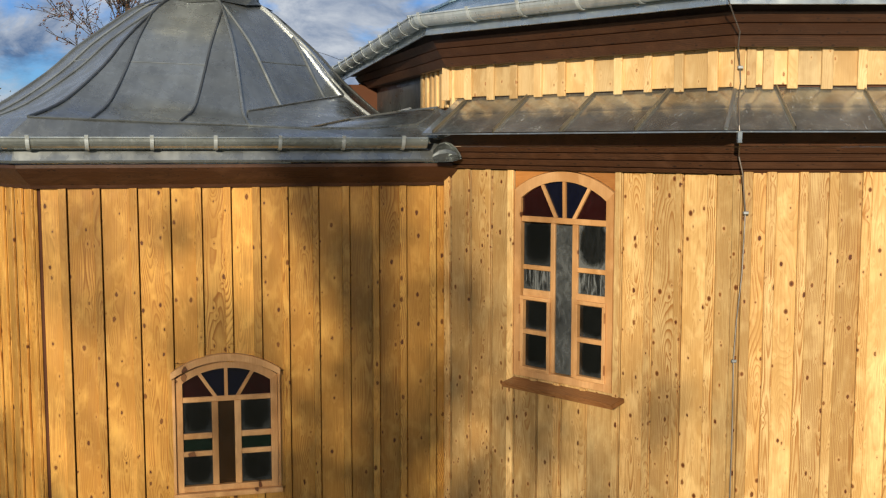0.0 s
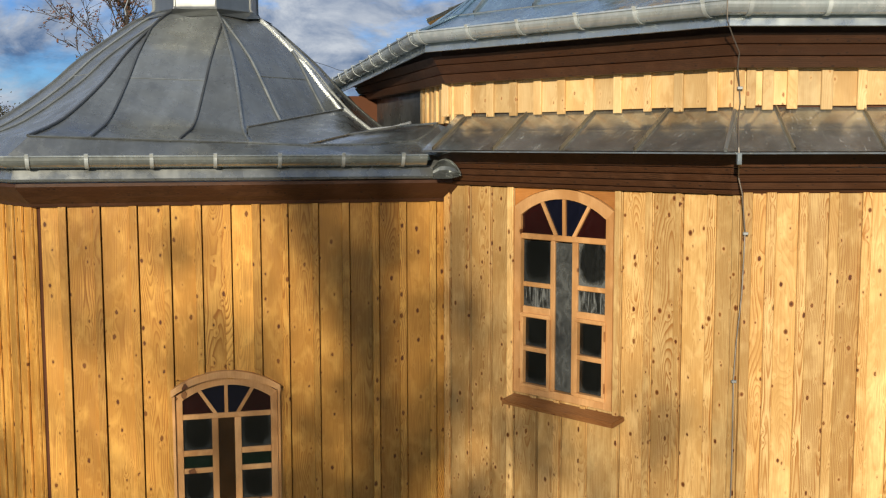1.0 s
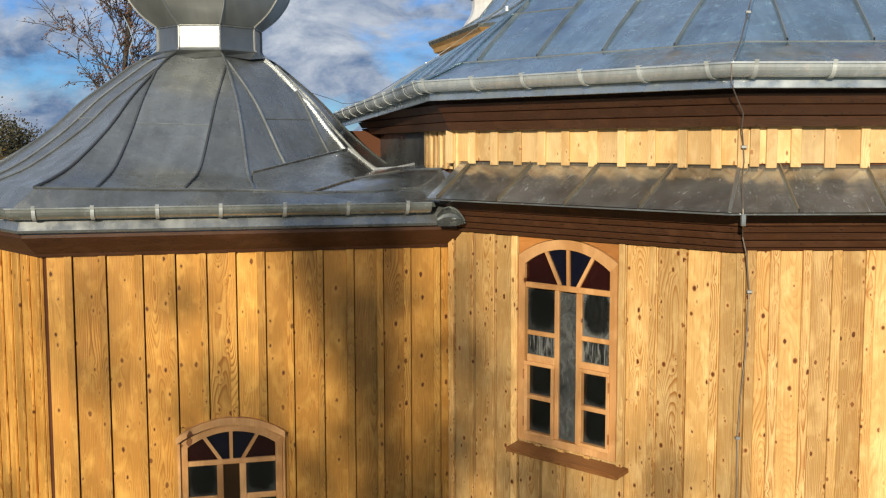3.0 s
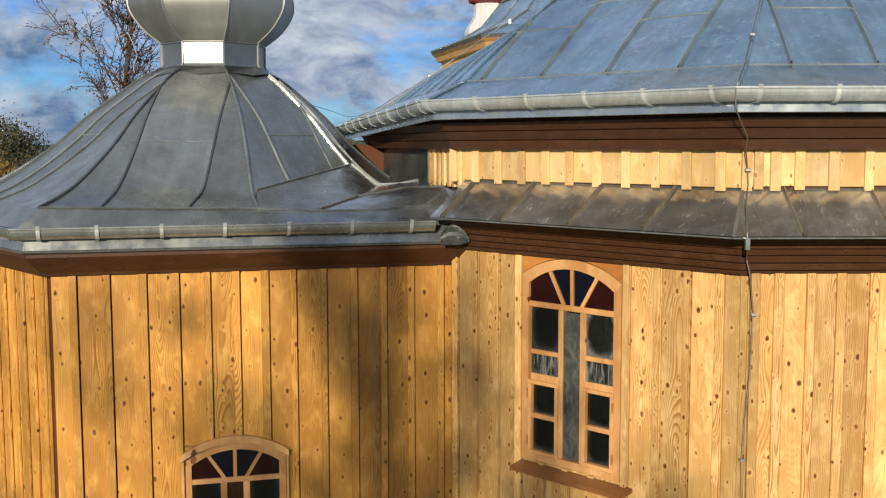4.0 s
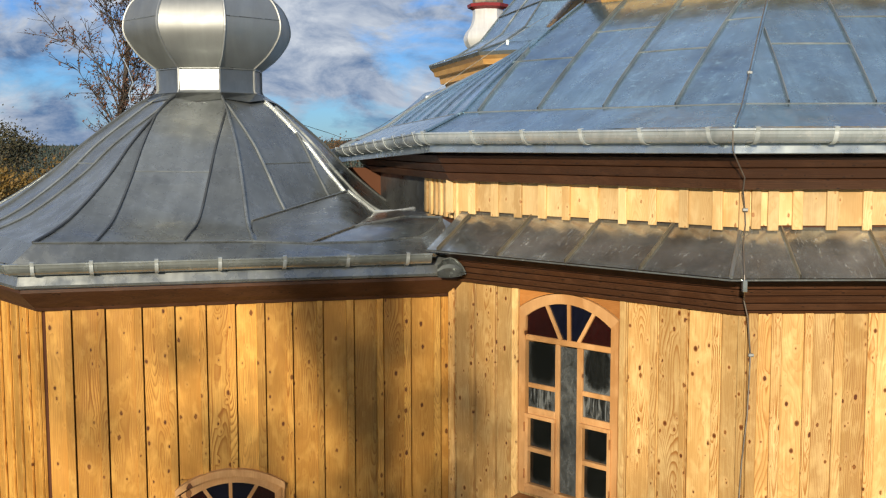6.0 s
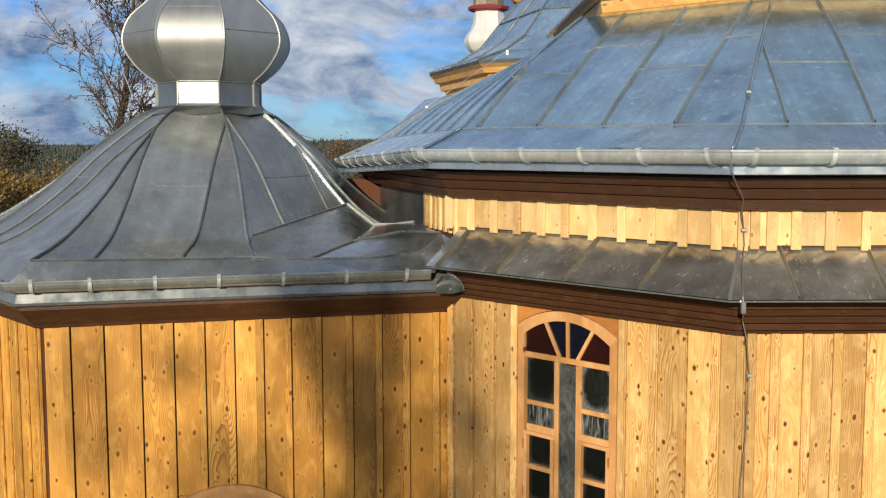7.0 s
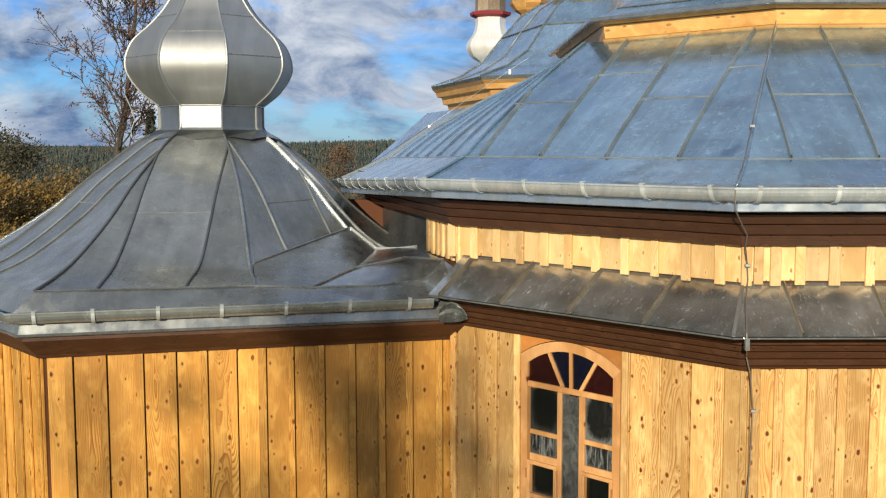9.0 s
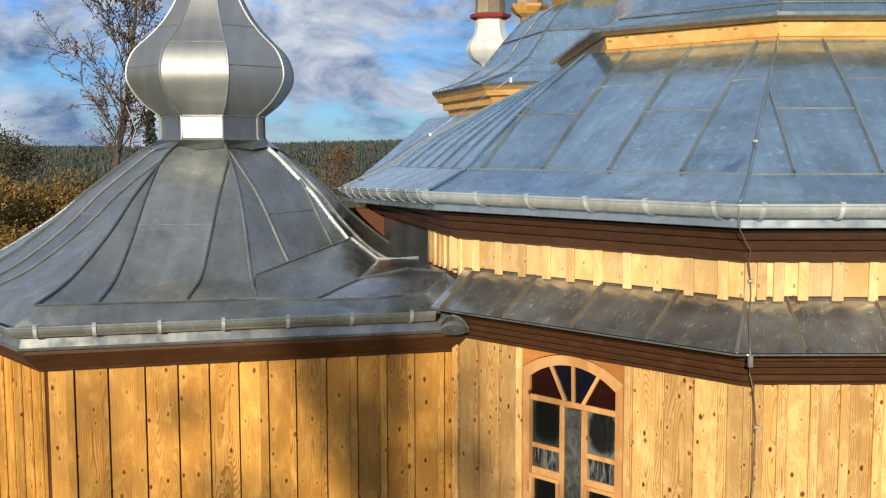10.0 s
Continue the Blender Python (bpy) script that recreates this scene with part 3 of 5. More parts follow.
tagged(link_mesh("nave_drip_strip", bm, DRIP_M), "zinc drip edge below the nave gutter", "flashing", kind="structure")
bm = sweep(bmesh.new(), apse_path(0.2, 0.0, 3.13), [(-0.03, 4.16), (0.0, 4.12), (0.022, 4.04), (0.036, 4.026), (0.03, 4.02), (0.0, 4.02), (-0.03, 4.03)])
tagged(link_mesh("apse_drip_strip", bm, ZINC_DARK), "wide dull zinc drip edge below the chancel gutter", "flashing", kind="structure")


bm = bmesh.new()
rows = []
for x, y, zt, zb in ((-0.075, 8.05, 4.105, 4.022), (-0.03, 8.05, 4.155, 4.02), (0.02, 8.052, 4.168, 4.02), (0.06, 8.055, 4.155, 4.022), (0.095, 8.06, 4.125, 4.028), (0.12, 8.068, 4.09, 4.036), (0.135, 8.075, 4.06, 4.045)):
    rows.append([bm.verts.new((x, y + 0.055 * math.sin(math.pi * f) - 0.03 * f, zt + (zb - zt) * f)) for f in (0, 0.15, 0.35, 0.55, 0.75, 0.9, 1)])
for r0, r1 in zip(rows, rows[1:]):
    for k in range(6):
        bm.faces.new((r0[k], r0[k + 1], r1[k + 1], r1[k]))
lip = [r[0].co.copy() for r in rows[1:]] + [rows[-1][3].co.copy(), rows[-1][6].co.copy()]
bmesh.ops.solidify(bm, geom=bm.faces[:], thickness=0.003)
tube(bm, lip, 0.005, 6)
tagged(link_mesh("drip_end", bm, GUTTER_DULL), "flared zinc end piece of the drip edge", "flashing", kind="structure")


# ---- standing-seam roofs ----
def smooth_profile(pts, steps):
    """A Catmull-Rom curve through (offset, height) points."""
    out = []
    for i in range(len(pts) - 1):
        p0, p1, p2, p3 = pts[max(i - 1, 0)], pts[i], pts[i + 1], pts[min(i + 2, len(pts) - 1)]
        for k in range(steps):
            t = k / steps
            out.append(tuple(0.5 * (2 * b + (c - a) * t + (2 * a - 5 * b + 4 * c - d) * t * t + (3 * b - a - 3 * c + d) * t ** 3) for a, b, c, d in zip(p0, p1, p2, p3)))
    out.append(pts[-1])
    return out


def framed(tan, origin):
    """A frame whose x runs along the eave and whose y runs inwards."""
    t = Vector((tan.x, tan.y, 0)).normalized()
    return Matrix(((t.x, -t.y, 0, origin.x), (t.y, t.x, 0, origin.y), (0, 0, 1, origin.z), (0, 0, 0, 1)))


def roof_face(holder, lines, i, profile, seams, mat, seam_mat, cross=(), steep=(1,) * 8, first=0, skew=0.0):
    """One facet of a polygonal roof: panels between upright seams, cut off at the hips. lines: (nx, ny, d); offset runs inwards."""
    a, b, c = lines[i]
    nrm, tan = Vector((a, b, 0)), Vector((-b, a, 0))
    def ends(o):
        ln = (a, b, c - o * steep[i])
        p = meet((lines[i - 1][0], lines[i - 1][1], lines[i - 1][2] - o * steep[i - 1]), ln)
        q = meet(ln, (lines[i + 1][0], lines[i + 1][1], lines[i + 1][2] - o * steep[i + 1]))
        return Vector((*p, 0)).dot(tan), Vector((*q, 0)).dot(tan)
    def place(s, o, z):
        return nrm * (c - o * steep[i]) + tan * s + Vector((0, 0, z))
    up = Vector((0, 0, 1))
    lo, hi = ends(profile[0][0])
    cuts = [lo - 9, *sorted(seams), hi + 9]
    for s0, s1 in zip(cuts, cuts[1:]):
        bm = bmesh.new()
        last = None
        for o, z in profile:
            e0, e1 = ends(o)
            x0, x1 = max(s0 + skew * o, e0), min(s1 + skew * o, e1)
            if x1 - x0 < 0.004:
                if last:
                    m = (x0 + x1) / 2
                    v = bm.verts.new(place(min(max(m, e0), e1), o, z))
                    bm.faces.new((*last, v))
                break
            row = [bm.verts.new(place(x0, o, z)), bm.verts.new(place(x1, o, z))]
            if last:
                bm.faces.new((last[0], last[1], row[1], row[0]))
            last = row
        if bm.faces:
            fr = framed(tan, place((max(s0, lo) + min(s1, hi)) / 2, *profile[0]))
            bm.transform(fr.inverted())
            part("panel", bm, mat, holder, at=fr)
        else:
            bm.free()
    for s in seams:
        pts = [place(s + skew * o, o, z) + (nrm * 0.3 + up).normalized() * 0.008 for o, z in profile[first:] if ends(o)[0] < s + skew * o < ends(o)[1]]
        if len(pts) > 2:
            bm = bmesh.new()
            rows = [[bm.verts.new(p + tan * x + up * h) for x, h in ((-0.006, -0.012), (-0.004, 0.016), (0.004, 0.016), (0.006, -0.012))] for p in pts]
            for r0, r1 in zip(rows, rows[1:]):
                for k in range(3):
                    bm.faces.new((r0[k], r0[k + 1], r1[k + 1], r1[k]))
            part("seam", bm, seam_mat, holder)
    for s0, s1, k in cross:
        o, z = profile[k]
        e0, e1 = ends(o)
        s0, s1 = max(s0 + skew * o, e0), min(s1 + skew * o, e1)
        if s1 > s0:
            bm = tube(bmesh.new(), [place(s0, o, z), place((s0 + s1) / 2, o, z + 0.002), place(s1, o, z)], 0.006, 6)
            part("cross_seam", bm, seam_mat, holder)


NAVE_PROFILE = [(-0.015, 5.105), (0.035, 5.12), (0.20, 5.183), (0.40, 5.262), *smooth_profile([(0.42, 5.275), (0.62, 5.425), (1.0, 5.68), (1.43, 5.95), (1.9, 6.22)], 5)]
nave_roof = thing("nave_roof", "bluish standing-seam zinc roof of the nave", "roof", kind="structure")
RL = [(-0.5, -0.866, 0.0), *NAVE, (1.0, 0.0, 6.0)]
RL[0] = (-0.703, 0.711, 9.16)
RS = (1.0, *STEEP, 1.0)
tan1 = Vector((0.7071, -0.7071, 0))
base1 = Vector((*NL_A, 0)).dot(tan1)
s_nave = [[], [], [base1 + v for v in (0.24, 0.822, 1.401, 1.97)], [2.079, 2.612, 3.15, 3.7], [], []]
tan0 = Vector((-NAVE[0][1], NAVE[0][0], 0))
c0 = Vector((*nave_corner(0, 0.0), 0)).dot(tan0)
s_nave[1] = [c0 - v for v in (3.6, 3.1, 2.6, 2.1, 1.6, 1.1, 0.6)]
LAPS = {2: (14, 14, 18, 14, 18), 3: (18, 14, 18, 14, 18), 4: (14,)}      # how far up each strip its sheets lap
SKEW = {2: -0.195, 3: 0.09, 4: 0.0}      # the seams lean together towards the top
for i in (2, 3, 4):
    ss = [v - SKEW[i] * 0.41 for v in sorted(s_nave[i])]
    cr = [(-50, 50, 3), *((a0, b0, LAPS[i][j]) for j, (a0, b0) in enumerate(zip([-50, *ss], [*ss, 50])))]
    roof_face(nave_roof, RL, i, NAVE_PROFILE, ss, ZINC_BLUE, SEAM_DULL, cr, RS, 3, SKEW[i])


def nave_side_face():
    """The facet that winds from the slanting side eave to the tier above, which stands square."""
    low, high = Vector((-1.15, 11.75, 0)), Vector((1.22, 12.7, 0))
    def at(f, o, z):
        front = Vector((*nave_corner(0, o), 0))
        back = low.lerp(high, max(0.0, o) / 1.9)
        p = front.lerp(back, f)
        p.z = z - 0.12 * f * max(0.0, 1 - max(0.0, o) / 0.7)
        return p
    n = 7
    for k in range(n):
        bm = bmesh.new()
        rows = [[bm.verts.new(at(f, o, z)) for f in (k / n, (k + 1) / n)] for o, z in NAVE_PROFILE]
        for r0, r1 in zip(rows, rows[1:]):
            bm.faces.new((r0[0], r0[1], r1[1], r1[0]))
        fr = framed(Vector((0.2, -0.98, 0)), at(k / n, 0, 5.1))
        bm.transform(fr.inverted())
        part("panel", bm, ZINC_BLUE, nave_roof, smooth=True, at=fr)
        if k:
            part("seam", tube(bmesh.new(), [at(k / n, o, z + 0.012) for o, z in NAVE_PROFILE[3:]], 0.008, 5), ZINC_BLUE, nave_roof)
    part("hip_seam", tube(bmesh.new(), [at(1, o, z + 0.012) for o, z in NAVE_PROFILE], 0.014, 6), ZINC_NEW, nave_roof)
    o, z = NAVE_PROFILE[3]
    part("cross_seam", tube(bmesh.new(), [at(f / 8, o, z) for f in range(9)], 0.006, 5), ZINC_NEW, nave_roof)


nave_side_face()


def hip_cap(holder, pts, r, mat):
    part("hip_seam", tube(bmesh.new(), pts, r, 6), mat, holder)


for i in (0, 1, 2):
    hip_cap(nave_roof, [(*nave_corner(i, o), z + 0.012) for o, z in NAVE_PROFILE], 0.012, ZINC_BLUE)

# the small roof below the strip of boards
PENT = [(0.0, 4.237), (0.2, 4.372), (0.40, 4.515)]
pent = thing("pent_roof", "weathered and rust-stained zinc pent roof", "roof", kind="structure")
pent_s = [[], [], [base1 + v for v in (0.2, 0.80, 1.40, 1.99)], [2.045, 2.58, 3.12, 3.66], [], []]
for i in (2, 3, 4):
    roof_face(pent, RL, i, PENT, pent_s[i], ZINC_RUST, PENT_SEAM, (), RS)
hip_cap(pent, [(*nave_corner(1, o), z + 0.008) for o, z in PENT], 0.012, ZINC_NEW)
bm = sweep(bmesh.new(), nave_path(0.0, 0.0, 0.0)[1:], [(-0.02, 4.232), (0.006, 4.232), (0.006, 4.222), (-0.02, 4.222)])
part("eave_edge", bm, ZINC_RUST, pent)

# ---- second tier of the nave ----
tier = thing("nave_tier", "pale wooden tier cornice above the nave roof", "roof tier", kind="structure")
TIER0 = (-1.0, 0.0, 0.56)


def tier_path(o):
    return [(*meet((-1.0, 0.0, 0.56 - o), nave_line(1, o)), 0.0), (*nave_corner(1, o), 0.0), (*nave_corner(2, o), 0.0), (nave_corner(2, o)[0] + 1, nave_corner(2, o)[1] + 1, 0.0)]
def tier_back(o):
    a = tier_path(o)[0]
    return [(a[0], 12.75 - o * 0.1, 0.0), *tier_path(o)]
for sec in ([(-0.05, 6.12), (0.018, 6.12), (0.026, 6.128), (0.026, 6.195), (0.020, 6.20), (-0.05, 6.20)],
            [(-0.05, 6.203), (0.040, 6.203), (0.052, 6.215), (0.055, 6.225), (0.045, 6.235), (-0.05, 6.236)],
            [(-0.05, 6.239), (0.034, 6.239), (0.046, 6.30), (0.050, 6.345), (-0.05, 6.348)],
            [(-0.05, 6.351), (0.062, 6.351), (0.074, 6.362), (0.098, 6.40), (0.11, 6.41), (-0.05, 6.42)]):
    part("cornice_board", sweep(bmesh.new(), tier_back(1.92), sec), PINE_TIER, tier)
TIER_PROFILE = [(1.76, 6.40), (1.85, 6.43), (2.1, 6.55), (2.35, 6.78), (2.5, 7.05), (2.62, 7.5)]
RLT = [(-0.707, 0.707, 9.95), TIER0, *RL[2:]]
for i in (1, 2, 3, 4):
    roof_face(tier, RLT, i, TIER_PROFILE, [], ZINC_BLUE, ZINC_BLUE)
part("eave_edge", sweep(bmesh.new(), tier_back(1.76), [(-0.03, 6.372), (0.008, 6.370), (0.016, 6.378), (0.014, 6.404), (-0.05, 6.412)]), ZINC_DARK, tier)
part("lap_seam", tube(bmesh.new(), [(x, y, 6.502) for x, y, _ in tier_path(1.985)], 0.007, 5), ZINC_DARK, tier)
part("hip_seam", tube(bmesh.new(), [(*nave_corner(1, o), z + 0.008) for o, z in TIER_PROFILE], 0.012, 6), ZINC_DARK, tier)

# ---- bell-shaped chancel roof with an onion ----
CUP = Vector((-2.22, 10.2, 0))
PHI0 = radians(-90.2)
bell = thing("chancel_roof", "dark weathered standing-seam zinc bell roof", "roof", kind="structure")
RISE = smooth_profile([(0.0, 4.30), (0.2, 4.45), (0.45, 4.755), (0.62, 5.02), (0.81, 5.265), (0.91, 5.385), (1.0, 5.46)], 5)     # share of the way up, height


def neck_at(k, r=0.52):
    a = PHI0 + radians(45 * k + 22.5)
    return Vector((CUP.x + r * math.cos(a), CUP.y + r * math.sin(a), 0))


FEET = {-3: (-4.6, 9.9), -2: (-4.15, 9.0), -1: (-2.885, 7.43), 0: (-1.47, 8.06), 1: (-0.50, 9.75), 2: (-0.35, 11.2), 3: (-1.6, 12.2)}


SWAY = {0: 0.04}      # a hip that bows sideways
LIFT, DIP = {-1: 0.037, -2: 0.02}, {0: -0.115, 1: -0.03}


def warp(k, u):
    """How far a hip strays from the common curve: raised feet, and a hollow above the valley."""
    return LIFT.get(k, 0.0) * (1 - u) ** 3 + DIP.get(k, 0.0) * math.exp(-((u - 0.28) / 0.15) ** 2)


def hip_point(k, u, z):
    p = Vector((*FEET[k], 0)).lerp(neck_at(k), u)
    p.x += SWAY.get(k, 0.0) * math.sin(math.pi * u)
    p.z = z + warp(k, u)
    return p


def bell_face(k, seams, cross):
    """The facet between hips k and k + 1; seams stand in upright planes square to its neck edge."""
    mid = (neck_at(k) + neck_at(k + 1)) / 2
    tan = (neck_at(k + 1) - neck_at(k)).normalized()
    cuts = [-99, *(mid.dot(tan) + v for v in seams), 99]

    def span(u, c0, c1):
        a, b = hip_point(k, u, 0), hip_point(k + 1, u, 0)
        a.z = b.z = 0
        va, vb = a.dot(tan), b.dot(tan)
        return [min(1, max(0, (c - va) / (vb - va))) for c in (c0, c1)], a, b

    for c0, c1 in zip(cuts, cuts[1:]):
        bm, last = bmesh.new(), None
        for u, z in RISE:
            (f0, f1), a, b = span(u, c0, c1)
            if f1 - f0 < 0.002:
                break
            row = [bm.verts.new(a.lerp(b, f) + Vector((0, 0, z + warp(k, u) * (1 - f) + warp(k + 1, u) * f))) for f in (f0, f1)]
            if last:
                bm.faces.new((*last, row[1], row[0]))
            last = row
        if bm.faces:
            fr = framed(tan, mid)
            bm.transform(fr.inverted())
            part("panel", bm, ZINC_DARK, bell, smooth=True, at=fr)
        else:
            bm.free()
    for c in cuts[1:-1]:
        pts = []
        for u, z in RISE:
            (f, _), a, b = span(u, c, c)
            if 0 < f < 1:
                pts.append(a.lerp(b, f) + Vector((0, 0, z + 0.008 + warp(k, u) * (1 - f) + warp(k + 1, u) * f)))
        if len(pts) > 2:
            # front facet's seams carry their shadow side as darker colour, the others don't
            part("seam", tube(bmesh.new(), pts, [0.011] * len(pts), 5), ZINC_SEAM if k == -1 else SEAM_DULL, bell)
    for c0, c1, r in cross:
        u, z = RISE[r]
        (f0, f1), a, b = span(u, *sorted((mid.dot(tan) + c0, mid.dot(tan) + c1)))
        part("cross_seam", tube(bmesh.new(), [a.lerp(b, f) + Vector((0, 0, z + warp(k, u) * (1 - f) + warp(k + 1, u) * f)) for f in (f0, 0.75 * f0 + 0.25 * f1, (f0 + f1) / 2, 0.25 * f0 + 0.75 * f1, f1)], 0.006, 5), SEAM_DULL, bell)


bell_face(-3, (0.0,), ())
bell_face(-2, (0.0, 0.36), ((0.0, 0.36, 12),))
bell_face(-1, (-0.28, 0.29), ((-0.28, 0.29, 11),))
bell_face(0, (-0.25, 0.4), ((-0.25, 0.4, 12),))
bell_face(1, (0.0,), ())
bell_face(2, (), ())
for k in range(-3, 4):
    # hip 1 has sunlight put into its colour, hip -1 has shade
    part("hip_seam", tube(bmesh.new(), [hip_point(k, u, z + 0.008) for u, z in RISE], 0.012, 6), ZINC_SUNLIT if k == 1 else ZINC_SEAM if k == -1 else ZINC_DARK, bell)


def ring(r, z):
    return [(CUP.x + r * math.cos(PHI0 + radians(45 * k + 22.5)), CUP.y + r * math.sin(PHI0 + radians(45 * k + 22.5)), z) for k in range(8)]


def facets(name, parent, profile, mat, label=""):
    """Eight curved facets lofted up a profile of (corner radius, height), each sheet its own piece."""
    for k in range(8):
        bm = bmesh.new()
        rows = [[bm.verts.new(ring(r, z)[k]), bm.verts.new(ring(r, z)[(k + 1) % 8])] for r, z in profile]
        for a, b in zip(rows, rows[1:]):
            bm.faces.new((a[0], a[1], b[1], b[0]))
        ob = part(name, bm, mat, parent, label)
        for p in ob.data.polygons:
            p.use_smooth = True


onion = thing("onion_cupola", "bright galvanised octagonal onion cupola", "cupola")
facets("neck_sheet", onion, [(0.56, 5.44), (0.50, 5.49), (0.485, 5.52), (0.485, 5.72)], ZINC_NECK)
for k in range(8):
    part("neck_ridge", tube(bmesh.new(), [ring(r, z)[k] for r, z in ((0.565, 5.44), (0.503, 5.49), (0.488, 5.52), (0.488, 5.715))], 0.010, 6), ZINC_NEW, onion)
    part("neck_lip", tube(bmesh.new(), [ring(0.492, 5.71)[k], ring(0.492, 5.71)[(k + 1) % 8]], 0.008, 5), ZINC_DARK, onion)
# pointed apron sheets where the neck meets the roof
for k in range(8):
    a, b = Vector(ring(0.515, 5.492)[k]), Vector(ring(0.515, 5.492)[(k + 1) % 8])
    c, d = Vector(ring(0.60, 5.432)[k]), Vector(ring(0.60, 5.432)[(k + 1) % 8])
    tip = (Vector(ring(0.68, 5.405)[k]) + Vector(ring(0.68, 5.405)[(k + 1) % 8])) / 2
    bm = bmesh.new()
    bm.faces.new([bm.verts.new(q) for q in (a, b, d, tip, c)])
    bmesh.ops.solidify(bm, geom=bm.faces[:], thickness=0.004)
    part("neck_apron", bm, ZINC_NECK, onion)
ONION = smooth_profile([(0.49, 5.72), (0.66, 5.86), (0.775, 6.06), (0.72, 6.28), (0.54, 6.46), (0.405, 6.62), (0.29, 6.84), (0.2, 7.2), (0.12, 7.7)], 5)
facets("onion_sheet", onion, ONION, ZINC_NEW)
for k in range(8):
    part("ridge", tube(bmesh.new(), [Vector(ring(r, z)[k]) for r, z in ONION], 0.011, 6), ZINC_NEW, onion)

for k in range(8):
    for j in ((12, 22), (17,))[k % 2]:
        r, z = ONION[j]
        part("cross_seam", tube(bmesh.new(), [ring(r + 0.002, z)[k], ring(r + 0.002, z)[(k + 1) % 8]], 0.005, 5), ZINC_DARK, onion)

# ---- skirt and valley sheets between chancel and nave roofs ----
def sheet(name, pts, mat, parent):
    bm = bmesh.new()
    bm.faces.new([bm.verts.new(p) for p in pts])
    return part(name, bm, mat, parent)


L_, M_, M2, M3, M4 = (-1.47, 8.06, 4.29), (-1.05, 8.12, 4.27), (-0.54, 8.2, 4.275), (-0.215, 8.30, 4.30), (-0.04, 8.50, 4.44)
HK, BB, VAL, V2 = (-1.555, 8.541, 4.413), (-0.90, 9.83, 4.595), (-0.655, 9.80, 4.405), (-0.28, 9.38, 4.46)
skirt = thing("valley_sheets", "dull zinc skirt and valley sheets joining two roofs", "roof", kind="structure")
A2 = (-2.885, 7.43, 4.337)
A1 = (-4.15, 9.0, 4.35)
g = apse_path(0.255, 4.20, 2.95)


def patch(name, p00, p10, p11, p01, mat, parent, n=6):
    """A gently twisted sheet between four corners."""
    bm = bmesh.new()
    c = [Vector(p) for p in (p00, p10, p11, p01)]
    rows = [[bm.verts.new(c[0].lerp(c[1], i / n).lerp(c[3].lerp(c[2], i / n), j / 3)) for i in range(n + 1)] for j in range(4)]
    for r0, r1 in zip(rows, rows[1:]):
        for i in range(n):
            bm.faces.new((r0[i], r0[i + 1], r1[i + 1], r1[i]))
    return part(name, bm, mat, parent, smooth=True)


E1, E2, E3 = (-1.50, 7.735, 4.20), (-0.6, 7.955, 4.20), (-0.05, 8.09, 4.20)
patch("skirt_panel", g[1], E1, L_, A2, ZINC_DARK, skirt)
patch("skirt_panel", E1, E2, M_, L_, ZINC_DARK, skirt)
patch("skirt_panel", E2, E3, M3, M_, ZINC_DARK, skirt)
patch("skirt_panel", g[0], g[1], A2, A1, ZINC_DARK, skirt)
F2 = (-0.757, 8.697, 4.355)


def folded(name, pts, faces, mat, parent):
    bm = bmesh.new()
    vs = [bm.verts.new(p) for p in pts]
    for f in faces:
        bm.faces.new([vs[i] for i in f])
    bmesh.ops.subdivide_edges(bm, edges=bm.edges[:], cuts=2, use_grid_fill=True)
    return part(name, bm, mat, parent, smooth=True)


folded("valley_panel", [HK, L_, M_, F2, VAL, BB], [(0, 1, 2), (0, 2, 3), (0, 3, 5), (5, 3, 4)], ZINC_DARK, skirt)
folded("valley_panel", [M_, M2, M3, M4, V2, VAL, F2], [(0, 1, 6), (1, 2, 3, 6), (6, 3, 4, 5)], ZINC_RUST, skirt)
sheet("valley_panel", [(-0.05, 8.09, 4.18), (0.06, 7.86, 4.222), (0.16, 7.95, 4.36), M4, M3], ZINC_RUST, skirt)
for pts in ([HK, BB], [BB, VAL], [M_, F2, (-0.35, 8.9, 4.42), M4], [A2, L_, M_, M2, M3, (-0.1, 8.38, 4.36), M4], [VAL, (-0.45, 9.6, 4.42), V2]):
    # the folds below hip 1 take the same painted sunlight
    bright = pts[0] in (BB, VAL)
    part("fold", tube(bmesh.new(), [(p[0], p[1], p[2] + 0.006) for p in pts], 0.013 if bright else 0.009, 6), ZINC_SUNLIT if bright else ZINC_DARK, skirt)
sheet("valley_panel", [VAL, V2, (-0.75, 11.4, 3.9), (-1.7, 11.3, 3.9)], ZINC_DARK, skirt)

# cheek in the darkest zinc, so the gap's shade lies in its colour
sheet("cheek_panel", [(*s_mid, 3.9), (*s_mid, 5.0), (s_back[0], s_back[1], 5.0), (s_back[0], s_back[1], 3.9)], ZINC_SEAM, skirt)


# added wall closing the gap; the gap's shade is put into its dark colour
bm = bmesh.new()
box(bm, -1.6, -0.62, 11.3, 11.5, 0.0, 4.78)
tagged(link_mesh("wall_link", bm, BACKING), "added wall, coloured dark for the shaded gap between chancel and nave", "wall", kind="structure")
cable = thing("onion_cable", "thin pale cable hanging below the onion", "cable")
part("wire", tube(bmesh.new(), [(-2.92, 9.82, 5.80), (-2.86, 9.76, 5.70), (-2.80, 9.68, 5.58), (-2.82, 9.62, 5.48), (-2.80, 9.58, 5.42)], 0.005, 5), GUTTER_M, cable)


